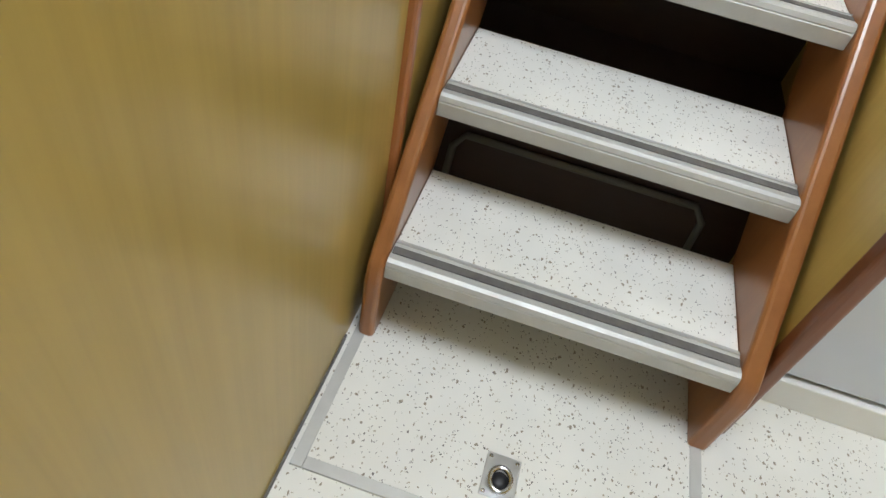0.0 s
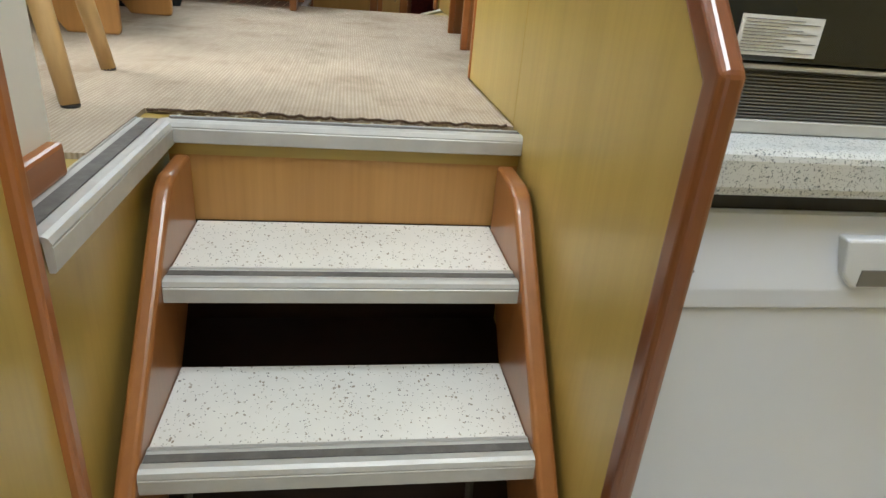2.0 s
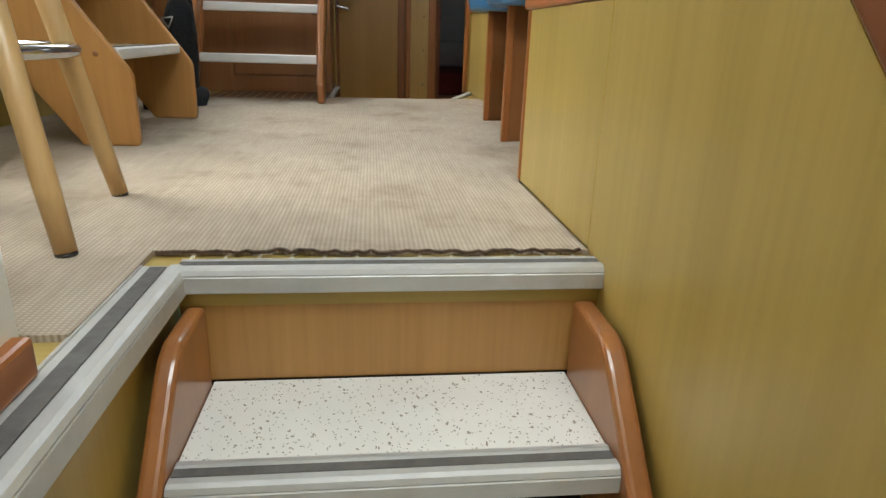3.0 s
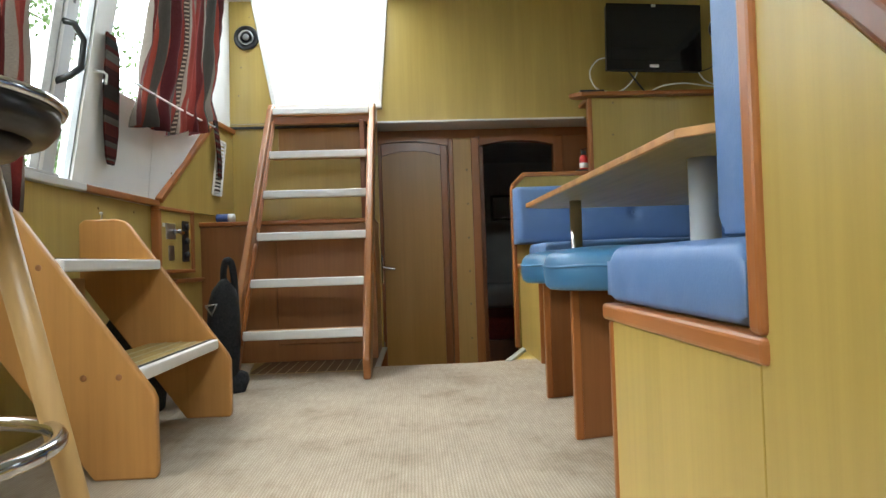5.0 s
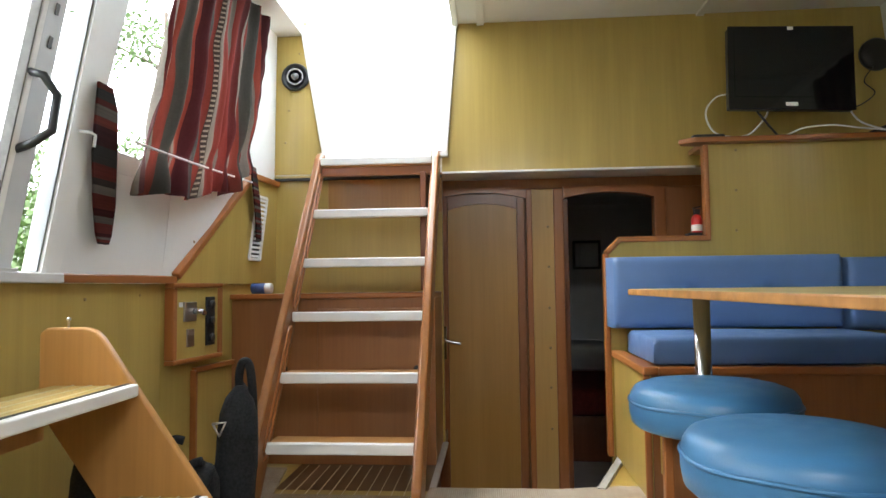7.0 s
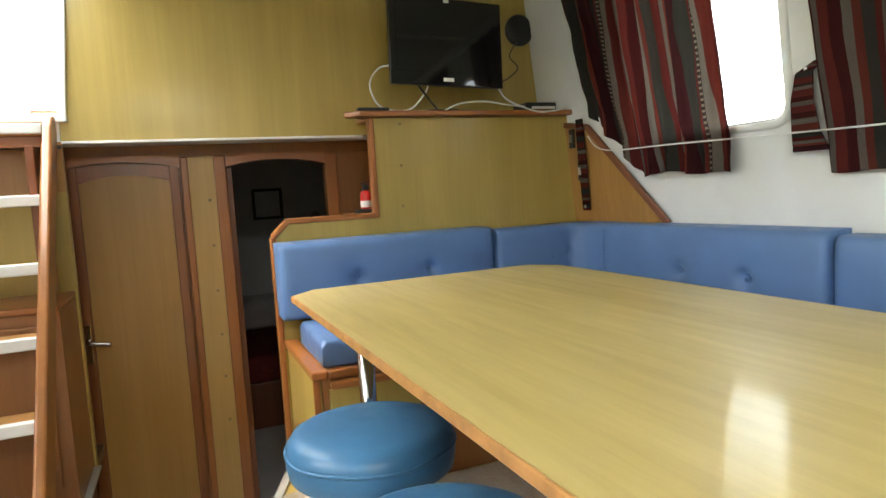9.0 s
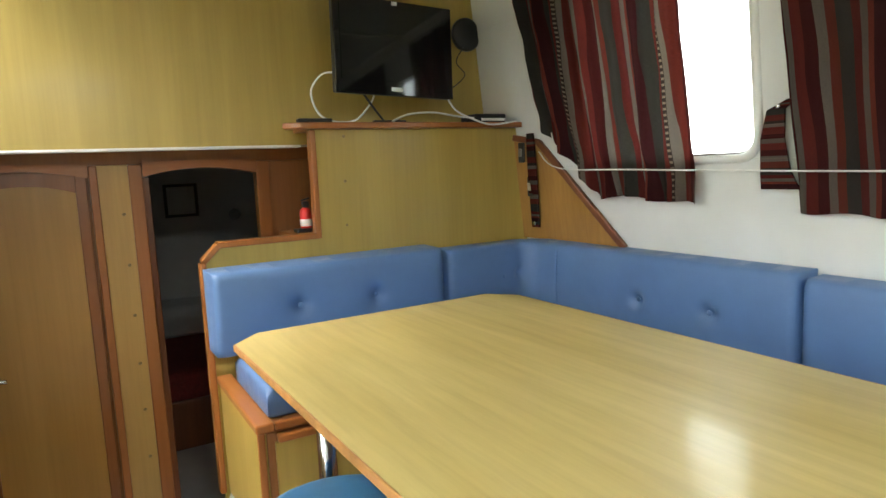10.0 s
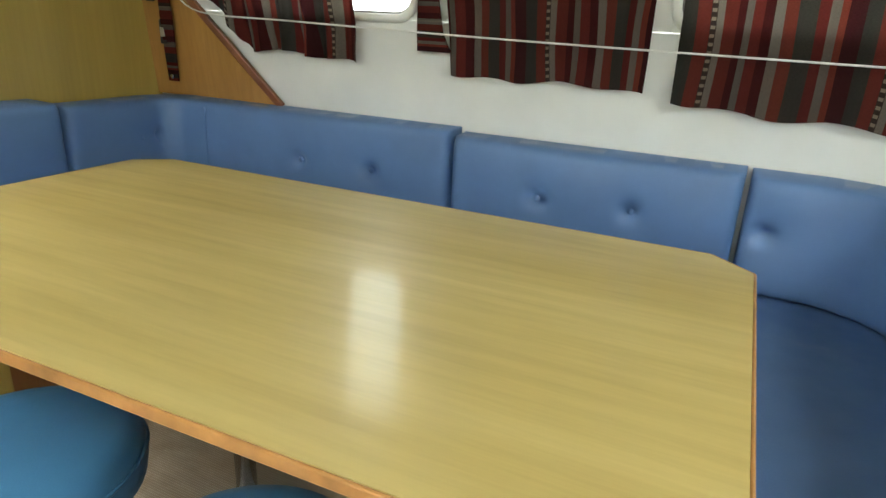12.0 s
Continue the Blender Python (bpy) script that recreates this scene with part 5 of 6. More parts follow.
for x0, x1 in ((-0.592, -0.556), (0.028, 0.064)):
    bm = bmesh.new()
    prof = [(lad_y(0.02) - 0.03, 0.004), (lad_y(0.02) - 0.045, 0.10), (lad_y(1.42) - 0.055, 1.42), (lad_y(1.47) - 0.045, 1.49), (lad_y(1.49) - 0.005, 1.53), (lad_y(1.49) + 0.04, 1.53), (lad_y(1.46) + 0.07, 1.46), (lad_y(0.1) + 0.09, 0.10), (lad_y(0.02) + 0.075, 0.004)]
    prism(bm, prof, "x", x0, x1, 0.010, 3)
    st = part("stringer", bm, STRINGER, lad)
    for za, zb in ((0.20, 0.62), (0.74, 1.36)):
        g = bmesh.new()
        xo = x0 - 0.003 if x0 < -0.3 else x0 - 0.003
        xi = x1 + 0.003 if x0 < -0.3 else x0 - 0.003
        pts = [(xi, lad_y(za) - 0.012, za), (xi, lad_y(zb) - 0.012, zb), (xi, lad_y(zb) + 0.012, zb + 0.012), (xi, lad_y(zb) + 0.026, zb - 0.004), (xi, lad_y(za) + 0.026, za - 0.006), (xi, lad_y(za) + 0.004, za - 0.016), (xi, lad_y(za) - 0.012, za)]
        tube(g, pts, 0.006, 8, False, 4)
        part("grip_rim", g, TRIM_Z, st, "rounded rim of a hand-grip slot", True)
for k, z in enumerate((0.222, 0.467, 0.710, 0.953, 1.203)):
    y = lad_y(z)
    td = part("tread", shape(box, (-0.5555, y + 0.006, z - 0.030), (0.0275, y + 0.135, z - 0.002), 0.003), BEECH, lad)
    part("nosing", shape(box, (-0.5555, y - 0.008, z - 0.040), (0.0275, y + 0.024, z + 0.003), 0.006, 3), NOSE_WHITE, td, "white step nosing")
top = part("tread", shape(box, (-0.5555, 3.245, 1.446), (0.0275, 3.38, 1.474), 0.003), BEECH, lad)
part("nosing", shape(box, (-0.5555, 3.23, 1.452), (0.0275, 3.26, 1.492), 0.006, 3), NOSE_WHITE, top, "white step nosing")
part("top_apron", shape(box, (-0.5555, 3.262, 1.40), (0.0275, 3.28, 1.445), 0.003), TRIM_X, lad)

lock = thing("low_cabinet", (-0.4, 3.0, 0.0), "cherry cabinet with a ledge behind the ladder", "cabinet")
part("front", shape(box, (-0.925, 2.985, -0.004), (0.056, 3.005, 0.765)), CUPBOARD, lock)
part("ledge", shape(box, (-0.925, 2.965, 0.766), (0.056, BULK + 0.002, 0.792), 0.006), TRIM_X, lock)
part("door", shape(box, (-0.50, 2.972, 0.09), (0.01, 2.9845, 0.72), 0.006), CUPBOARD, lock)
for x in (-0.03, -0.66):
    part("finger_hole", shape(lathe, [(0.001, 0.0), (0.014, 0.0), (0.014, -0.003), (0.001, -0.003)], (x, 2.9715 if x > -0.5 else 2.9845, 0.44), 16, "y"), BLACK, lock)
part("mid_rail", shape(box, (-0.925, BULK - 0.015, 1.405), (0.064, BULK + 0.0035, 1.42), 0.002), RUBBER, lock, "dark joint in the veneer")
part("inner_post", shape(box, (-0.03, 3.18, 0.80), (0.0, BULK + 0.002, 1.40), 0.003), MAHOG, lock)

tin = thing("tin", (-0.80, 3.04, 0.793), "small blue and white tin lying on the cabinet ledge", "tin")
part("body", shape(lathe, [(0.024, -0.045), (0.026, -0.04), (0.026, 0.02), (0.024, 0.022)], (-0.80, 3.05, 0.819), 24, "x"), BLUECAN, tin, smooth=True)
part("cap", shape(lathe, [(0.025, 0.0225), (0.026, 0.026), (0.026, 0.05), (0.023, 0.054)], (-0.80, 3.05, 0.819), 24, "x"), NOSE_WHITE, tin, smooth=True)


def speaker(x, z, r, label):
    s = thing("speaker", (x, BULK, z), label, "speaker", "bulkhead speakers")
    lathe_p = [(r * 0.5, -0.002), (r, -0.002), (r, -0.012), (r * 0.93, -0.02), (r * 0.8, -0.018), (r * 0.72, -0.008), (r * 0.3, -0.004)]
    part("rim", shape(lathe, lathe_p, (x, BULK, z), 36, "y"), BLACK, s, smooth=True)
    part("cone", shape(lathe, [(r * 0.60, -0.016), (r * 0.6, -0.020), (r * 0.52, -0.020), (r * 0.5, -0.016)], (x, BULK, z), 36, "y"), plain("silver_cone", (0.45, 0.45, 0.46), 0.4), s, "silver cone ring")
    part("dust_cap", shape(lathe, [(r * 0.30, -0.010), (r * 0.26, -0.024), (r * 0.12, -0.030), (0.001, -0.031)], (x, BULK, z), 24, "y"), GREYMETAL, s, smooth=True)


speaker(-0.742, 1.985, 0.078, "round black loudspeaker with a silver cone on the veneer")
spk = thing("speaker", (2.33, BULK, 1.99), "round black loudspeaker beside the television", "speaker", "bulkhead speakers")
part("rim", shape(lathe, [(0.05, -0.002), (0.085, -0.002), (0.085, -0.02), (0.075, -0.03), (0.02, -0.034)], (2.33, BULK, 1.99), 32, "y"), BLACK, spk, smooth=True)

# ---- television and its cables ----
tv = thing("television", (1.75, 3.11, 1.62), "flat black television on a wall bracket", "television")
R = Matrix.Translation((1.75, 3.09, 1.825)) @ Matrix.Rotation(radians(2.2), 4, "Y") @ Matrix.Rotation(radians(-3), 4, "X") @ Matrix.Translation((-1.75, -3.09, -1.825))


def tilted(bm):
    bm.transform(R)
    return bm


part("casing", tilted(shape(box, (1.465, 3.085, 1.628), (2.035, 3.125, 2.03), 0.008, 3)), BLACK, tv)
part("bezel", tilted(shape(box, (1.462, 3.074, 1.624), (2.038, 3.0845, 2.034), 0.004)), SCREEN, tv)
part("screen", tilted(shape(box, (1.49, 3.0715, 1.685), (2.01, 3.0735, 2.008))), SCREEN, tv)
part("badge", tilted(shape(box, (1.72, 3.072, 1.642), (1.775, 3.0736, 1.66), 0.001)), NOSE_WHITE, tv, "pale maker's badge")
part("badge", tilted(shape(box, (1.735, 3.072, 2.013), (1.762, 3.0736, 2.03), 0.001)), NOSE_WHITE, tv, "pale sticker")
part("bracket", shape(bar, (1.75, 3.12, 1.80), (1.75, BULK, 1.80), 0.10, 0.12), BLACK, tv)
part("stand_wire", shape(tube, [(1.60, 3.11, 1.635), (1.66, 3.13, 1.57), (1.72, 3.16, 1.517)], 0.005, 6), BLACK, tv)


def cable(label, pts, r, mat):
    solid("cable", shape(tube, pts, r, 8, True, 6), mat, label, "cable", smooth=True, group="television cables")


cable("white cable looping from the television to the shelf", [(1.47, 3.12, 1.725), (1.42, 3.14, 1.715), (1.372, 3.14, 1.645), (1.395, 3.13, 1.555), (1.46, 3.12, 1.519), (1.56, 3.12, 1.525), (1.64, 3.13, 1.60), (1.66, 3.13, 1.64)], 0.0045, CORD)
cable("white cable lying along the shelf", [(1.74, 3.13, 1.519), (1.82, 3.12, 1.55), (1.95, 3.12, 1.56), (2.08, 3.13, 1.545), (2.2, 3.14, 1.535), (2.3, 3.15, 1.52)], 0.0045, CORD)
cable("white cable drooping off the end of the shelf", [(2.03, 3.12, 1.63), (2.07, 3.11, 1.57), (2.15, 3.08, 1.525), (2.25, 3.07, 1.50), (2.40, 3.075, 1.518)], 0.0045, CORD)
cable("thin black cable hanging below the speaker", [(2.30, 3.38, 1.92), (2.24, 3.36, 1.84), (2.29, 3.36, 1.78), (2.22, 3.34, 1.72), (2.12, 3.3, 1.68)], 0.003, BLACK)
solid("remote_control", shape(box, (1.30, 3.11, 1.515), (1.45, 3.15, 1.532), 0.006), BLACK, "black remote control on the shelf", "remote control")
solid("remote_control", shape(box, (1.66, 3.14, 1.515), (1.82, 3.175, 1.527), 0.005), BLACK, "slim black aerial foot on the shelf", "aerial")
rt = thing("receiver_box", (2.27, 3.2, 1.515), "small black receiver box on the shelf", "receiver")
part("case", shape(box, (2.19, 3.12, 1.516), (2.37, 3.26, 1.556), 0.005), BLACK, rt)
part("front", shape(box, (2.22, 3.116, 1.522), (2.36, 3.1195, 1.535), 0.001), NOSE_WHITE, rt, "pale front strip")

ext = thing("fire_extinguisher", (1.335, 3.215, 1.0475), "small red fire extinguisher in the niche", "fire extinguisher")
part("cylinder", shape(lathe, [(0.015, 0.018), (0.025, 0.021), (0.026, 0.028), (0.026, 0.085), (0.021, 0.102), (0.010, 0.110)], (1.335, 3.215, 1.046), 24), RED, ext, smooth=True)
part("label", shape(lathe, [(0.0262, 0.028), (0.0266, 0.029), (0.0266, 0.058), (0.0262, 0.059)], (1.335, 3.215, 1.046), 24), PAPER, ext)
part("valve", shape(box, (1.322, 3.203, 1.155), (1.350, 3.227, 1.182), 0.004), BLACK, ext)
part("lever", shape(bar, (1.318, 3.215, 1.186), (1.356, 3.215, 1.196), 0.012, 0.006, (0, 0, 1), 0.002), BLACK, ext)
part("bracket", shape(box, (1.285, 3.185, 1.0475), (1.352, 3.245, 1.064), 0.004), BLACK, ext)

# ---- port side ----
ep = thing("switch_panel", (-0.97, 2.65, 0.68), "maple switch panel in a cherry frame with meters and sockets", "switch panel")


def ep_pt(u, v, off):
    y = 2.47 + 0.36 * u
    return Vector((-0.985 + 0.125 * (y - 2.45) + off, y, 0.515 + 0.33 * v))


def ep_block(u0, u1, v0, v1, o0, o1, r=0.0):
    b = bmesh.new()
    hexa(b, [ep_pt(u0, v0, o0), ep_pt(u1, v0, o0), ep_pt(u1, v1, o0), ep_pt(u0, v1, o0)], [ep_pt(u0, v0, o1), ep_pt(u1, v0, o1), ep_pt(u1, v1, o1), ep_pt(u0, v1, o1)], r)
    return b


part("board", ep_block(0.04, 0.96, 0.04, 0.96, 0.001, 0.03), VENEER, ep)
for u0, u1, v0, v1 in ((0, 1, 0, 0.06), (0, 1, 0.94, 1), (0, 0.07, 0.061, 0.939), (0.93, 1, 0.061, 0.939)):
    part("frame", ep_block(u0, u1, v0, v1, 0.001, 0.042, 0.005), TRIM_Z, ep)
kp = part("key_plate", ep_block(0.22, 0.46, 0.52, 0.76, 0.0305, 0.037, 0.002), STEEL, ep)
a = ep_pt(0.40, 0.64, 0.037)
part("key_knob", shape(tube, [a, a + Vector((0.03, 0, 0)), a + Vector((0.034, 0.03, -0.008))], 0.012, 10), CHROME, kp, smooth=True)
part("small_switch", ep_block(0.28, 0.42, 0.2, 0.42, 0.0305, 0.036, 0.002), STEEL, ep)
part("white_tag", ep_block(0.14, 0.21, 0.7, 0.76, 0.0305, 0.032), PAPER, ep)
bp = part("socket_plate", ep_block(0.66, 0.84, 0.18, 0.82, 0.0305, 0.038, 0.003), BLACK, ep)
for v in (0.28, 0.5, 0.72):
    q = ep_pt(0.75, v, 0.038)
    part("socket", shape(lathe, [(0.004, 0.0), (0.017, 0.0), (0.019, 0.012), (0.012, 0.015), (0.002, 0.013)], q, 18, "x"), BLACK, bp, smooth=True)
pc = thing("port_locker", (-0.97, 2.9, 0.0), "low maple locker door edged with cherry", "locker")
b = bmesh.new()
for (y0, z0), (y1, z1) in (((2.66, 0.02), (2.66, 0.475)), ((2.66, 0.475), (2.97, 0.475))):
    bar(b, (port_x(y0, 0) + 0.012, y0, z0), (port_x(y1, 0) + 0.012, y1, z1), 0.022, 0.026, (1, 0, 0), 0.004)
part("frame", b, TRIM_Y, pc)
b = bmesh.new()
hexa(b, [(port_x(2.68, 0) + 0.001, 2.675, 0.02), (port_x(2.95, 0) + 0.001, 2.96, 0.02), (port_x(2.95, 0) + 0.001, 2.96, 0.46), (port_x(2.68, 0) + 0.001, 2.675, 0.46)],
     [(port_x(2.68, 0) + 0.008, 2.675, 0.02), (port_x(2.95, 0) + 0.008, 2.96, 0.02), (port_x(2.95, 0) + 0.008, 2.96, 0.46), (port_x(2.68, 0) + 0.008, 2.675, 0.46)])
part("door", b, VENEER, pc)

ust = thing("boarding_steps", (-0.65, 1.36, 0.004), "two-step beech boarding steps below the side window", "steps")
prof = [(-0.392, 0.004), (-0.386, 0.02), (-0.386, 0.205), (-0.395, 0.227), (-0.725, 0.69), (-0.745, 0.71), (-0.775, 0.72), (-0.885, 0.72), (-0.905, 0.705), (-0.905, 0.50), (-0.545, 0.004)]
for y0, y1 in ((1.028, 1.052), (1.672, 1.696)):
    sd = part("side_panel", shape(prism, prof, "y", y0, y1, 0.006, 2), BEECH, ust)
    for x, z in ((-0.565, 0.265), (-0.477, 0.264), (-0.66, 0.265), (-0.67, 0.548)):
        part("screw_plug", shape(lathe, [(0.0005, 0), (0.0085, 0), (0.008, -0.001), (0.0005, -0.001)], (x, y0, z), 12, "y"), CUPBOARD, sd)
for x, z in ((-0.437, 0.277), (-0.632, 0.566)):
    td = part("tread", shape(box, (x - 0.23, 1.053, z - 0.03), (x - 0.004, 1.671, z - 0.001), 0.002), VENEER_Y, ust, "yellow laminate tread with pale lines")
    part("nosing", shape(box, (x - 0.03, 1.053, z - 0.030), (x + 0.012, 1.671, z + 0.004), 0.006, 3), NOSE_WHITE, td, "white nosing with a dark strip")
    part("strip", shape(box, (x - 0.018, 1.06, z + 0.0042), (x - 0.006, 1.664, z + 0.0058)), RUBBER, td)
    for dx in (0.07, 0.12, 0.17):
        part("inlay", shape(box, (x - dx - 0.002, 1.054, z - 0.0008), (x - dx + 0.002, 1.67, z + 0.0012)), CAULK, td)
part("pin", shape(lathe, [(0.003, 0.0), (0.003, 0.018), (0.006, 0.02), (0.006, 0.026), (0.001, 0.029)], (-0.83, 1.684, 0.719), 10), STEEL, sd)
part("back_board", shape(box, (-0.90, 1.053, 0.42), (-0.885, 1.671, 0.514)), BEECH, ust)

bag = thing("backpack", (-0.60, 2.165, 0.004), "black padded bag standing against the ladder", "bag")


def bag_body(bm, cx, cy, w, d, h, z0, turn):
    rings = []
    n = 24
    for k in range(11):
        v = k / 10
        s = (0.93 + 0.12 * math.sin(math.pi * min(1, v * 1.1))) * (1 if v < 0.72 else math.sqrt(max(0.02, 1 - ((v - 0.72) / 0.285) ** 2)))
        ring = []
        for i in range(n):
            a = math.tau * i / n
            ex = math.copysign(abs(math.cos(a)) ** 0.6, math.cos(a)) * w * s
            ey = math.copysign(abs(math.sin(a)) ** 0.6, math.sin(a)) * d * (0.6 + 0.4 * s)
            wob = 1 + 0.05 * noise.noise(Vector((ex * 9, ey * 9, v * 3)))
            x = ex * wob * math.cos(turn) - ey * wob * math.sin(turn)
            y = ex * wob * math.sin(turn) + ey * wob * math.cos(turn)
            ring.append(bm.verts.new((cx + x, cy + y + 0.05 * v, z0 + h * v)))
        rings.append(ring)
    for a, b in zip(rings, rings[1:]):
        for i in range(n):
            bm.faces.new((a[i], a[(i + 1) % n], b[(i + 1) % n], b[i])).smooth = True
    bm.faces.new(list(reversed(rings[0])))
    bm.faces.new(rings[-1])


part("body", shape(bag_body, -0.564, 2.165, 0.066, 0.085, 0.48, 0.006, 0.35), FABRIC, bag)
part("base", shape(bag_body, -0.539, 2.12, 0.085, 0.055, 0.085, 0.006, 0.3), FABRIC, bag)
part("strap", shape(tube, [(-0.561, 2.205, 0.45), (-0.558, 2.19, 0.52), (-0.544, 2.19, 0.565), (-0.524, 2.20, 0.545), (-0.516, 2.21, 0.42), (-0.511, 2.205, 0.2)], 0.015, 8, True, 5), FABRIC, bag, smooth=True)
part("buckle", shape(tube, [(-0.604, 2.085, 0.375), (-0.556, 2.075, 0.382), (-0.577, 2.075, 0.337), (-0.604, 2.085, 0.375)], 0.0042, 6), STEEL, bag, "triangular steel strap ring")
part("pocket", shape(bag_body, -0.571, 2.093, 0.042, 0.018, 0.24, 0.06, 0.3), FABRIC, bag)
cb = thing("camera_bag", (-0.619, 1.97, 0.004), "smaller black bag with a loop handle beside the backpack", "bag")
part("body", shape(bag_body, -0.619, 1.97, 0.068, 0.055, 0.26, 0.006, 0.25), FABRIC, cb)
part("flap", shape(bag_body, -0.614, 1.95, 0.058, 0.045, 0.07, 0.20, 0.25), FABRIC, cb)
part("loop", shape(tube, [(-0.689, 1.98, 0.24), (-0.704, 1.97, 0.31), (-0.679, 1.97, 0.35), (-0.649, 1.98, 0.345)], 0.014, 8, True, 4), FABRIC, cb, smooth=True)
part("loop", shape(tube, [(-0.644, 1.97, 0.25), (-0.614, 1.965, 0.275), (-0.584, 1.97, 0.285)], 0.016, 8, True, 4), FABRIC, cb, smooth=True)
solid("lens_cap", shape(lathe, [(0.002, 0.0), (0.044, 0.0), (0.046, 0.006), (0.044, 0.04), (0.038, 0.048), (0.002, 0.05)], (-0.53, 1.90, 0.004), 28), BLACK, "small round black case on the carpet", "case", smooth=True)
solid("shoe_bag", shape(bag_body, -0.79, 1.82, 0.11, 0.09, 0.40, 0.006, 0.1), FABRIC, "black cloth bag standing behind the boarding steps", "bag")

for y, z in ((2.30, 0.80), (2.62, 1.02), (2.95, 1.28), (1.98, 0.79)):
    solid("screw_cap", shape(lathe, [(0.0005, 0), (0.006, 0), (0.005, 0.003), (0.0005, 0.004)], on_port(y, z, 0.016 if z > 0.86 else 0.0), 10, "x"), CAPBRASS, "small brass screw cap in the side lining", "screw cap", group="lining screws")
for x, z in ((-0.80, 1.62), (-0.78, 1.80), (-0.72, 2.12)):
    solid("screw_cap", shape(lathe, [(0.0005, 0), (0.006, 0), (0.005, -0.003), (0.0005, -0.004)], (x, BULK, z), 10, "y"), CAPBRASS, "small brass screw cap in the narrow bulkhead panel", "screw cap", group="lining screws")

# bar stool at the helm
bs = thing("bar_stool", (-0.40, 0.22, 0.004), "tall stool with splayed wooden legs and a chrome foot ring", "stool")
for fx, fy in ((-0.177, 0.057), (-0.235, 0.44), (-0.575, 0.39), (-0.52, 0.0)):
    tx, ty = -0.40 + (fx + 0.40) * 0.42, 0.22 + (fy - 0.22) * 0.42
    lg = part("leg", shape(tube, [(fx, fy, 0.008), (fx + (tx - fx) * 0.15, fy + (ty - fy) * 0.15, 0.11), (tx, ty, 0.70)], [0.0165, 0.021], 14), PALE_BEECH, bs, smooth=True)
    part("foot", shape(lathe, [(0.012, 0.0), (0.0165, 0.0), (0.0165, 0.005)], (fx, fy, 0.004), 14), BLACK, lg)
part("foot_ring", shape(tube, [(-0.40 + 0.195 * math.cos(a), 0.22 + 0.195 * math.sin(a), 0.30) for a in (math.tau * k / 48 for k in range(49))], 0.0115, 10, False), CHROME, bs, smooth=True)
part("seat_pan", shape(lathe, [(0.05, 0.69), (0.15, 0.695), (0.17, 0.715)], (-0.40, 0.22, 0), 36), BLACK, bs, smooth=True)
part("seat", shape(lathe, [(0.02, 0.716), (0.19, 0.716), (0.205, 0.735), (0.205, 0.755), (0.19, 0.775), (0.1, 0.785), (0.005, 0.787)], (-0.40, 0.22, 0), 40), VINYL_BLACK, bs, smooth=True)
part("seat_rim", shape(tube, [(-0.40 + 0.207 * math.cos(a), 0.22 + 0.207 * math.sin(a), 0.762) for a in (math.tau * k / 48 for k in range(49))], 0.008, 8, False), CHROME, bs, smooth=True)
rad = thing("heater", (-0.95, 0.8, 0.0), "grey ribbed heater against the side lining", "heater")
part("case", shape(box, (-0.984, 0.60, 0.004), (-0.95, 1.0, 0.34), 0.006), GREYMETAL, rad)
for k in range(11):
    part("rib", shape(box, (-0.9495, 0.61, 0.02 + k * 0.028), (-0.935, 0.99, 0.036 + k * 0.028), 0.004), GREYMETAL, rad)

# ---- curtains ----
Gc = "striped curtains"


def curtain(label, bm):
    ob = solid("curtain", bm, CURTAIN, label, "curtain", group=Gc)
    return ob


def on_stbd(y, z, off=0.0):
    return Vector((stbd_x(z) - off, y, z))


IN_P, IN_S = (1, 0, 0.0), (-1, 0, 0)
curtain("red striped curtain drawn across the forward side window", shape(cloth, (on_port(2.24, 2.2, 0.02), on_port(2.07, 1.16, 0.03)), (on_port(3.12, 2.2, 0.02), on_port(3.0, 1.24, 0.03)), 1.2, 6.5, 0.036, IN_P, 1.5, 0.1, 110, 30, 0.86, 0.03, 0.0, 0.16))
curtain("red striped curtain gathered beside the large window", shape(cloth, (on_port(0.65, 2.12, 0.02), on_port(0.85, 0.70, 0.03)), (on_port(1.33, 2.12, 0.02), on_port(1.36, 0.72, 0.03)), 1.0, 6, 0.03, IN_P, 1.9, 0.55, 100, 30, 0.55, 0.02))
curtain("dark red striped curtain beside the television shelf", shape(cloth, (on_stbd(3.02, 2.15, 0.015), on_stbd(2.90, 1.155, 0.02)), (on_stbd(2.10, 2.15, 0.015), on_stbd(2.035, 1.13, 0.02)), 1.0, 7, 0.022, IN_S, 1.7, 0.25, 130, 30, 0.88, 0.015, 0.30))
curtain("dark red striped curtain between the side windows", shape(cloth, (on_stbd(1.74, 2.15, 0.015), on_stbd(1.665, 1.115, 0.02)), (on_stbd(0.99, 2.15, 0.015), on_stbd(1.01, 1.105, 0.02)), 0.8, 3.2, 0.012, IN_S, 1.6, 0.93, 90, 24, 0.9, 0.012))
curtain("dark red striped curtain over the aft side window", shape(cloth, (on_stbd(0.93, 2.15, 0.015), on_stbd(0.925, 1.09, 0.02)), (on_stbd(0.18, 2.15, 0.015), on_stbd(0.15, 1.03, 0.02)), 0.8, 3.4, 0.013, IN_S, 1.7, 0.6, 90, 24, 0.9, 0.015))
Gt = "curtain tie-backs"


def tie(label, bm):
    return solid("tie_back", bm, CURTAIN, label, "curtain tie", group=Gt)


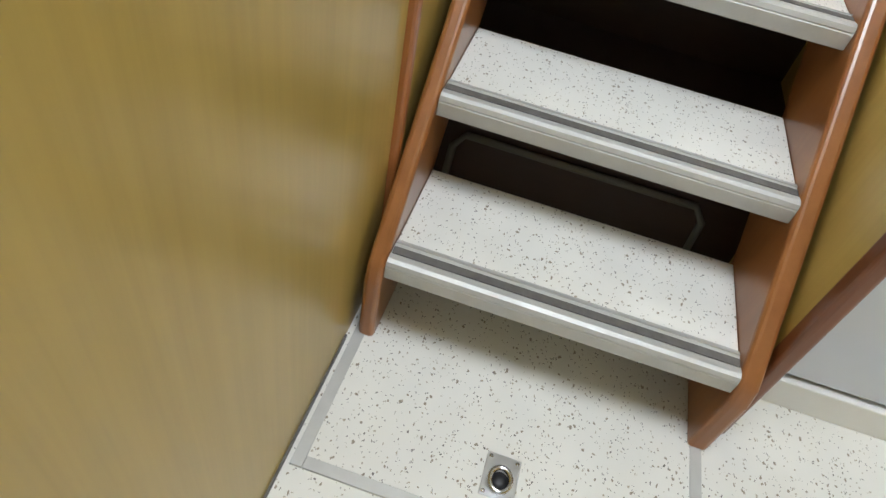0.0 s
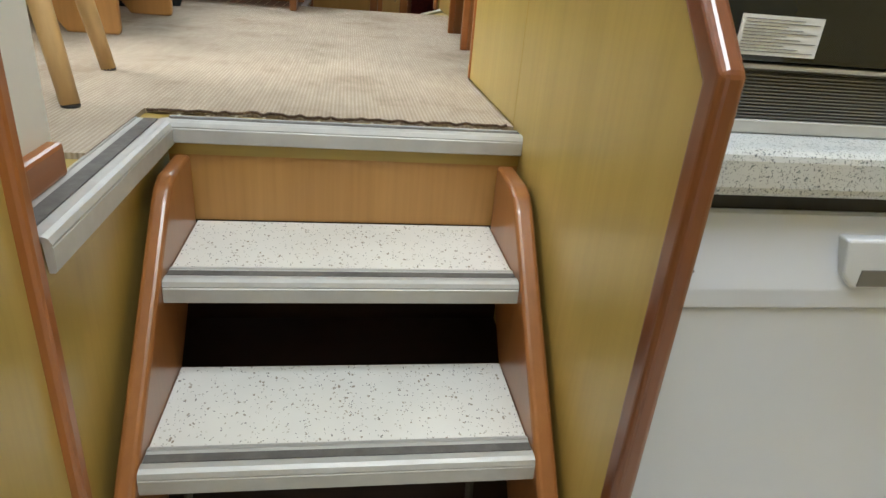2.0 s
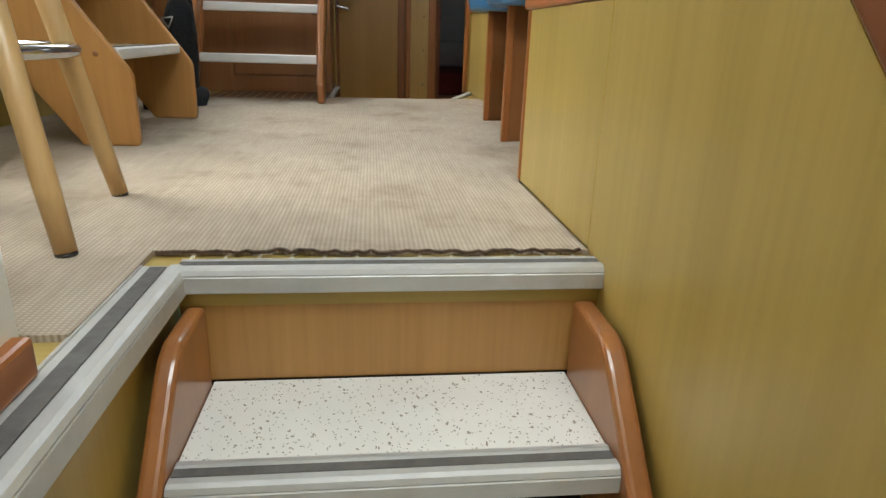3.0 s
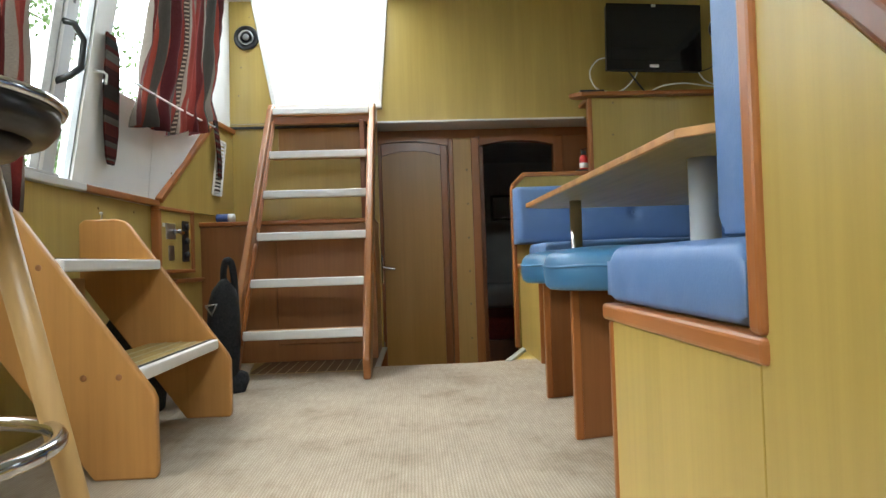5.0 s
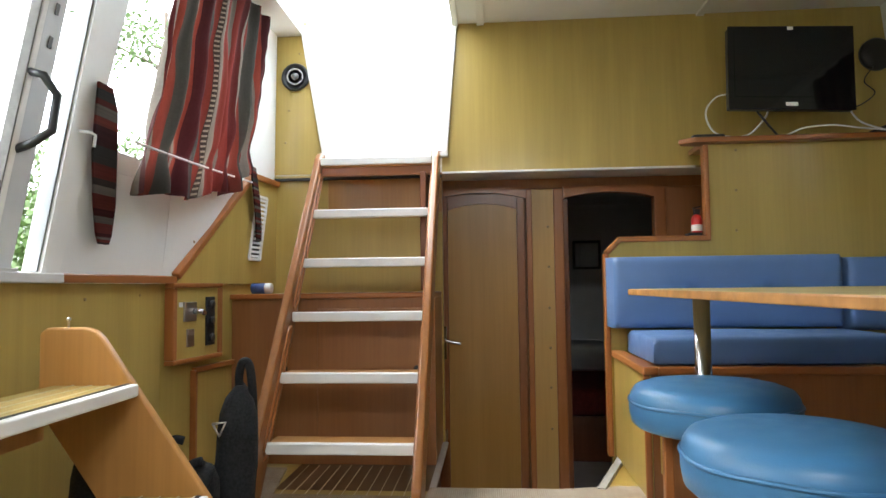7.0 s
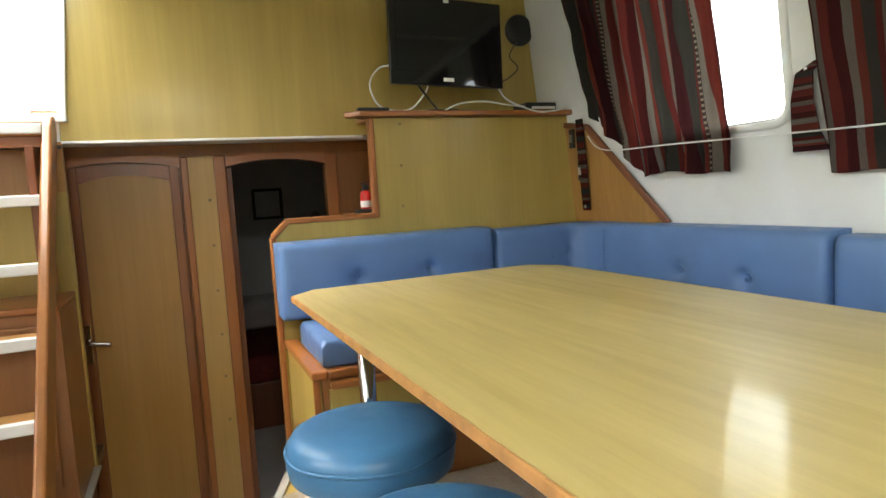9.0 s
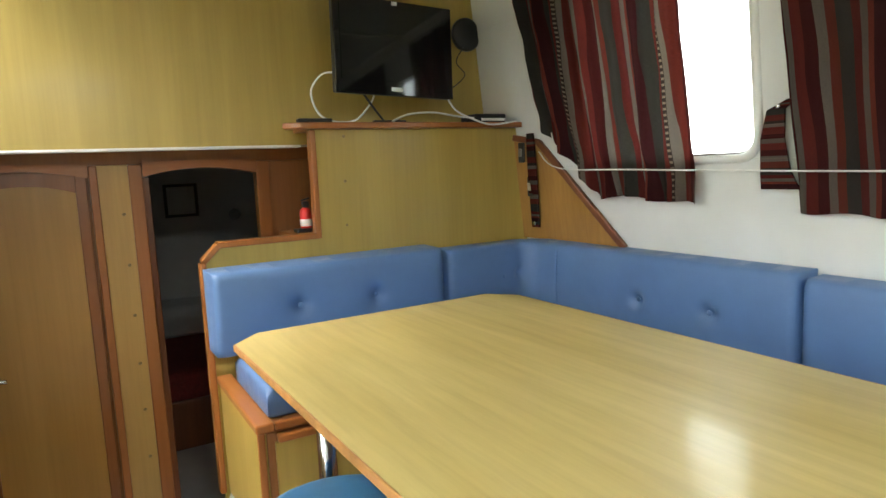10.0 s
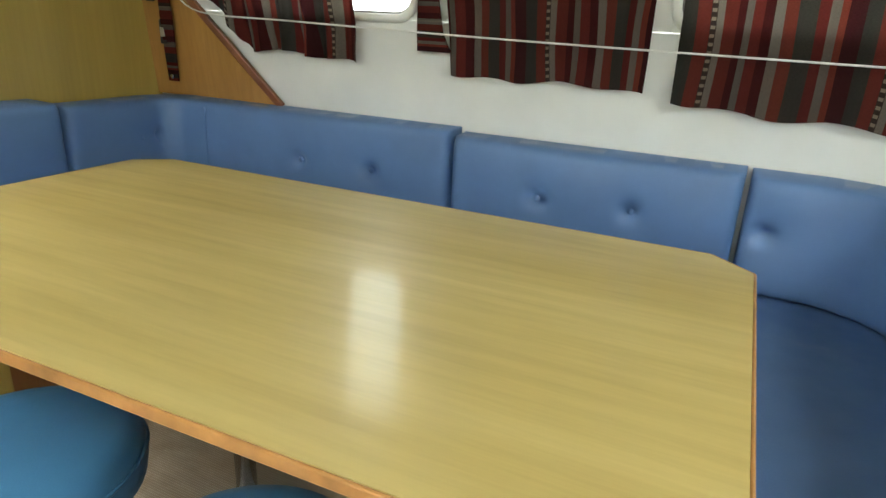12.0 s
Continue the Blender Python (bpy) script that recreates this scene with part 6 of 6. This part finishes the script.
tie("striped tie-back hanging from a hook on the pillar", shape(tie_band, [on_port(1.92, 1.47, 0.03), on_port(1.935, 1.40, 0.035), on_port(1.96, 1.25, 0.03), on_port(1.99, 1.1, 0.028), on_port(2.01, 1.0, 0.025), on_port(2.015, 0.97, 0.025)], [0.07, 0.11, 0.125, 0.115, 0.08, 0.05], (0, 1, 0), 1.1, 0.2))
tie("striped tie-back hanging in front of the vent", shape(tie_band, [on_port(3.06, 1.42, 0.04), on_port(3.10, 1.28, 0.045), on_port(3.13, 1.15, 0.045), on_port(3.15, 1.06, 0.04)], [0.06, 0.075, 0.07, 0.06], (0, 1, 0), 1.6, 0.4))
tie("striped tie-back buttoned beside the curtain", shape(tie_band, [on_stbd(1.685, 1.47, 0.03), on_stbd(1.74, 1.44, 0.03), on_stbd(1.755, 1.35, 0.03), on_stbd(1.75, 1.25, 0.03), on_stbd(1.735, 1.185, 0.03)], [0.03, 0.06, 0.08, 0.10, 0.13], (0, -1, 0), 1.3, 0.3))
tie("striped tie-back with a metal snap on the gusset panel", shape(tie_band, [on_stbd(2.985, 1.45, 0.035), on_stbd(2.99, 1.36, 0.036), on_stbd(3.0, 1.2, 0.035), on_stbd(3.01, 1.06, 0.033), on_stbd(3.015, 0.985, 0.032)], [0.05, 0.062, 0.066, 0.06, 0.055], (0, -1, 0), 1.5, 0.25))
for c, ax in ((on_stbd(3.013, 1.005, 0.04), IN_S),):
    solid("snap_button", shape(lathe, [(0.002, 0), (0.011, 0), (0.009, -0.004), (0.002, -0.005)], c, 14, "x"), CHROME, "round metal snap on the tie-back", "snap")
solid("snap_button", shape(lathe, [(0.002, 0), (0.008, 0), (0.007, -0.004), (0.002, -0.005)], on_stbd(1.73, 1.45, 0.035), 14, "x"), CHROME, "round metal snap on the tie-back", "snap")
solid("cord", shape(tube, [on_port(2.03, 1.31, 0.085), on_port(2.5, 1.32, 0.085), on_port(2.98, 1.33, 0.075)], 0.0045, 6, True, 6), CORD, "taut white cord across the curtain", "cord")
solid("cord", shape(tube, [on_stbd(2.95, 1.36, 0.02), on_stbd(2.78, 1.278, 0.055), on_stbd(2.3, 1.262, 0.075), on_stbd(1.4, 1.24, 0.07), on_stbd(0.2, 1.225, 0.07)], 0.0032, 6, True, 6), CORD, "taut white cord across the curtains", "cord")
hk = solid("cord_hook", shape(tube, [on_port(1.845, 1.305, 0.012), on_port(1.85, 1.30, 0.05), on_port(1.87, 1.295, 0.052), on_port(1.872, 1.26, 0.05)], 0.005, 8), NOSE_WHITE, "small white hook on the pillar", "hook")
solid("curtain_rail", shape(tube, [on_stbd(3.05, 2.17, 0.03), on_stbd(0.1, 2.17, 0.03)], 0.008, 8), NOSE_WHITE, "slim white curtain rail under the ceiling", "curtain rail", group="curtain rails")
solid("curtain_rail", shape(tube, [on_port(2.2, 2.21, 0.03), on_port(3.15, 2.21, 0.03)], 0.008, 8), NOSE_WHITE, "slim white curtain rail under the ceiling", "curtain rail", group="curtain rails")

# starboard gusset panel
b = bmesh.new()
q = [(PY - 0.001, 0.925), (2.455, 0.925), (2.945, 1.392), (PY - 0.001, 1.425)]
hexa(b, [on_stbd(y, z, 0.0) for y, z in q], [on_stbd(y, z, 0.02) for y, z in q])
structure("wall_starboard_gusset", b, RISER, "golden veneer gusset panel with a cherry edge", "wall")
b = bmesh.new()
bar(b, on_stbd(2.44, 0.925, 0.02), on_stbd(2.945, 1.405, 0.02), 0.03, 0.022, (1, 0, 0), 0.004)
bar(b, on_stbd(2.945, 1.405, 0.02), on_stbd(PY - 0.002, 1.437, 0.02), 0.03, 0.02, (1, 0, 0), 0.004)
structure("trim_starboard_gusset", b, MAHOG, "sloping cherry trim of the gusset panel", "trim")
for y, z in ((3.075, 1.36), (3.03, 1.19)):
    so = thing("socket", tuple(on_stbd(y, z, 0.02)), "black socket on the gusset panel", "socket", "gusset sockets")
    p = on_stbd(y, z, 0.021)
    part("plate", shape(box, (p.x - 0.014, y - 0.022, z - 0.05), (p.x - 0.001, y + 0.022, z + 0.05), 0.005), BLACK, so)
    part("outlet", shape(box, (p.x - 0.02, y - 0.012, z - 0.02), (p.x - 0.0145, y + 0.012, z + 0.02), 0.003), STEEL if z < 1.3 else GREYMETAL, so)

# ---- dark cabin ----
pic = thing("picture", (1.28, 6.49, 1.1), "dark framed picture on the cabin wall", "picture")
b = bmesh.new()
for lo, hi in (((1.15, 0.97), (1.43, 0.995)), ((1.15, 1.235), (1.43, 1.26)), ((1.15, 0.9955), (1.175, 1.2345)), ((1.405, 0.9955), (1.43, 1.2345))):
    box(b, (lo[0], 6.475, lo[1]), (hi[0], 6.499, hi[1]), 0.003)
part("frame", b, BLACK, pic)
part("mount", shape(box, (1.176, 6.488, 0.996), (1.404, 6.498, 1.234)), CABIN_GREY, pic)
lamp = solid("cabin_lamp", shape(lathe, [(0.02, 0), (0.055, 0), (0.05, -0.03), (0.02, -0.05)], (1.74, 6.499, 0.96), 20, "y"), GREYMETAL, "small unlit metal lamp on the cabin wall", "lamp", smooth=True)
bed = thing("bed", (1.6, 5.6, WELL), "cabin berth with white pillows and a dark red cover", "bed")
part("base", shape(box, (0.745, 4.95, WELL), (2.29, 6.49, -0.18), 0.01), MAHOG, bed)
part("cover", shape(seat_pad, (0.745, 4.93, -0.179), (2.29, 6.48, 0.02), 0.05), BEDRED, bed)
part("pillow", shape(seat_pad, (0.80, 5.9, 0.022), (1.45, 6.45, 0.27), 0.1), LINEN, bed)
part("pillow", shape(seat_pad, (1.5, 5.9, 0.022), (2.2, 6.45, 0.25), 0.1), LINEN, bed)

# ---- outside ----
structure("ground", shape(box, (-400, -400, -1.5), (400, 400, -1.4)), GRASS, "flat green river bank", "ground")
random.seed(11)


def tree(x, y, h, label, low=0.05, reach=2.0, leaf=0.11):
    t = thing("tree", (x, y, -1.4), label, "tree", "bank trees")
    bm = bmesh.new()
    tube(bm, [(x, y, -1.41), (x + 0.1, y, h * 0.3), (x + 0.05, y + 0.1, h * 0.75)], [0.2, 0.06], 10, True, 4)
    tips = []
    for k in range(16):
        a, z = random.uniform(0, math.tau), h * random.uniform(low, 0.7)
        ln = random.uniform(0.45, 1.0) * reach
        q = Vector((x + math.cos(a) * ln, y + math.sin(a) * ln, z + random.uniform(0.3, 1.3)))
        tube(bm, [(x + 0.08, y, z), (x + math.cos(a) * ln * 0.5, y + math.sin(a) * ln * 0.5, z + 0.3), q], [0.055, 0.012], 6)
        tips.append(q)
    part("trunk", bm, BARK, t)
    verts, faces = [], []
    for q in tips:
        for _ in range(240):
            c = q + Vector((random.gauss(0, 0.5), random.gauss(0, 0.5), random.gauss(0, 0.45)))
            u = Vector((random.gauss(0, 1), random.gauss(0, 1), random.gauss(0, 1))).normalized() * random.uniform(0.45, 1.0) * leaf
            w = u.orthogonal().normalized() * u.length * 0.55
            i = len(verts)
            verts += [c - u, c + w, c + u, c - w]
            faces.append((i, i + 1, i + 2, i + 3))
    me = bpy.data.meshes.new("crown")
    me.from_pydata(verts, [], faces)
    me.materials.append(LEAF)
    ob = new("crown", me)
    ob.parent = t
    ob.matrix_parent_inverse = Matrix.Translation(-BASES[t.name])


for x, y, h in ((-14.0, 17.5, 3.2), (-12.0, 23.5, 7.5), (-16.0, 11.6, 1.4), (-9.5, 18.5, 12.5), (-9.6, 15.6, 4.6), (-10.0, 14.0, 2.6), (-22, 13.5, 2.0), (-19.0, 8.0, 1.2)):
    tree(x, y, h, "leafy green tree on the river bank")
# out-of-view trees added to starboard only to cut the sky light on that side
for x, y, h in ((6.5, 1.0, 7.5), (6.6, 9.2, 8.0), (6.8, -2.8, 7.5)):
    tree(x, y, h, "tall unseen tree added to shade the starboard windows", 0.55, 3.4, 0.2)
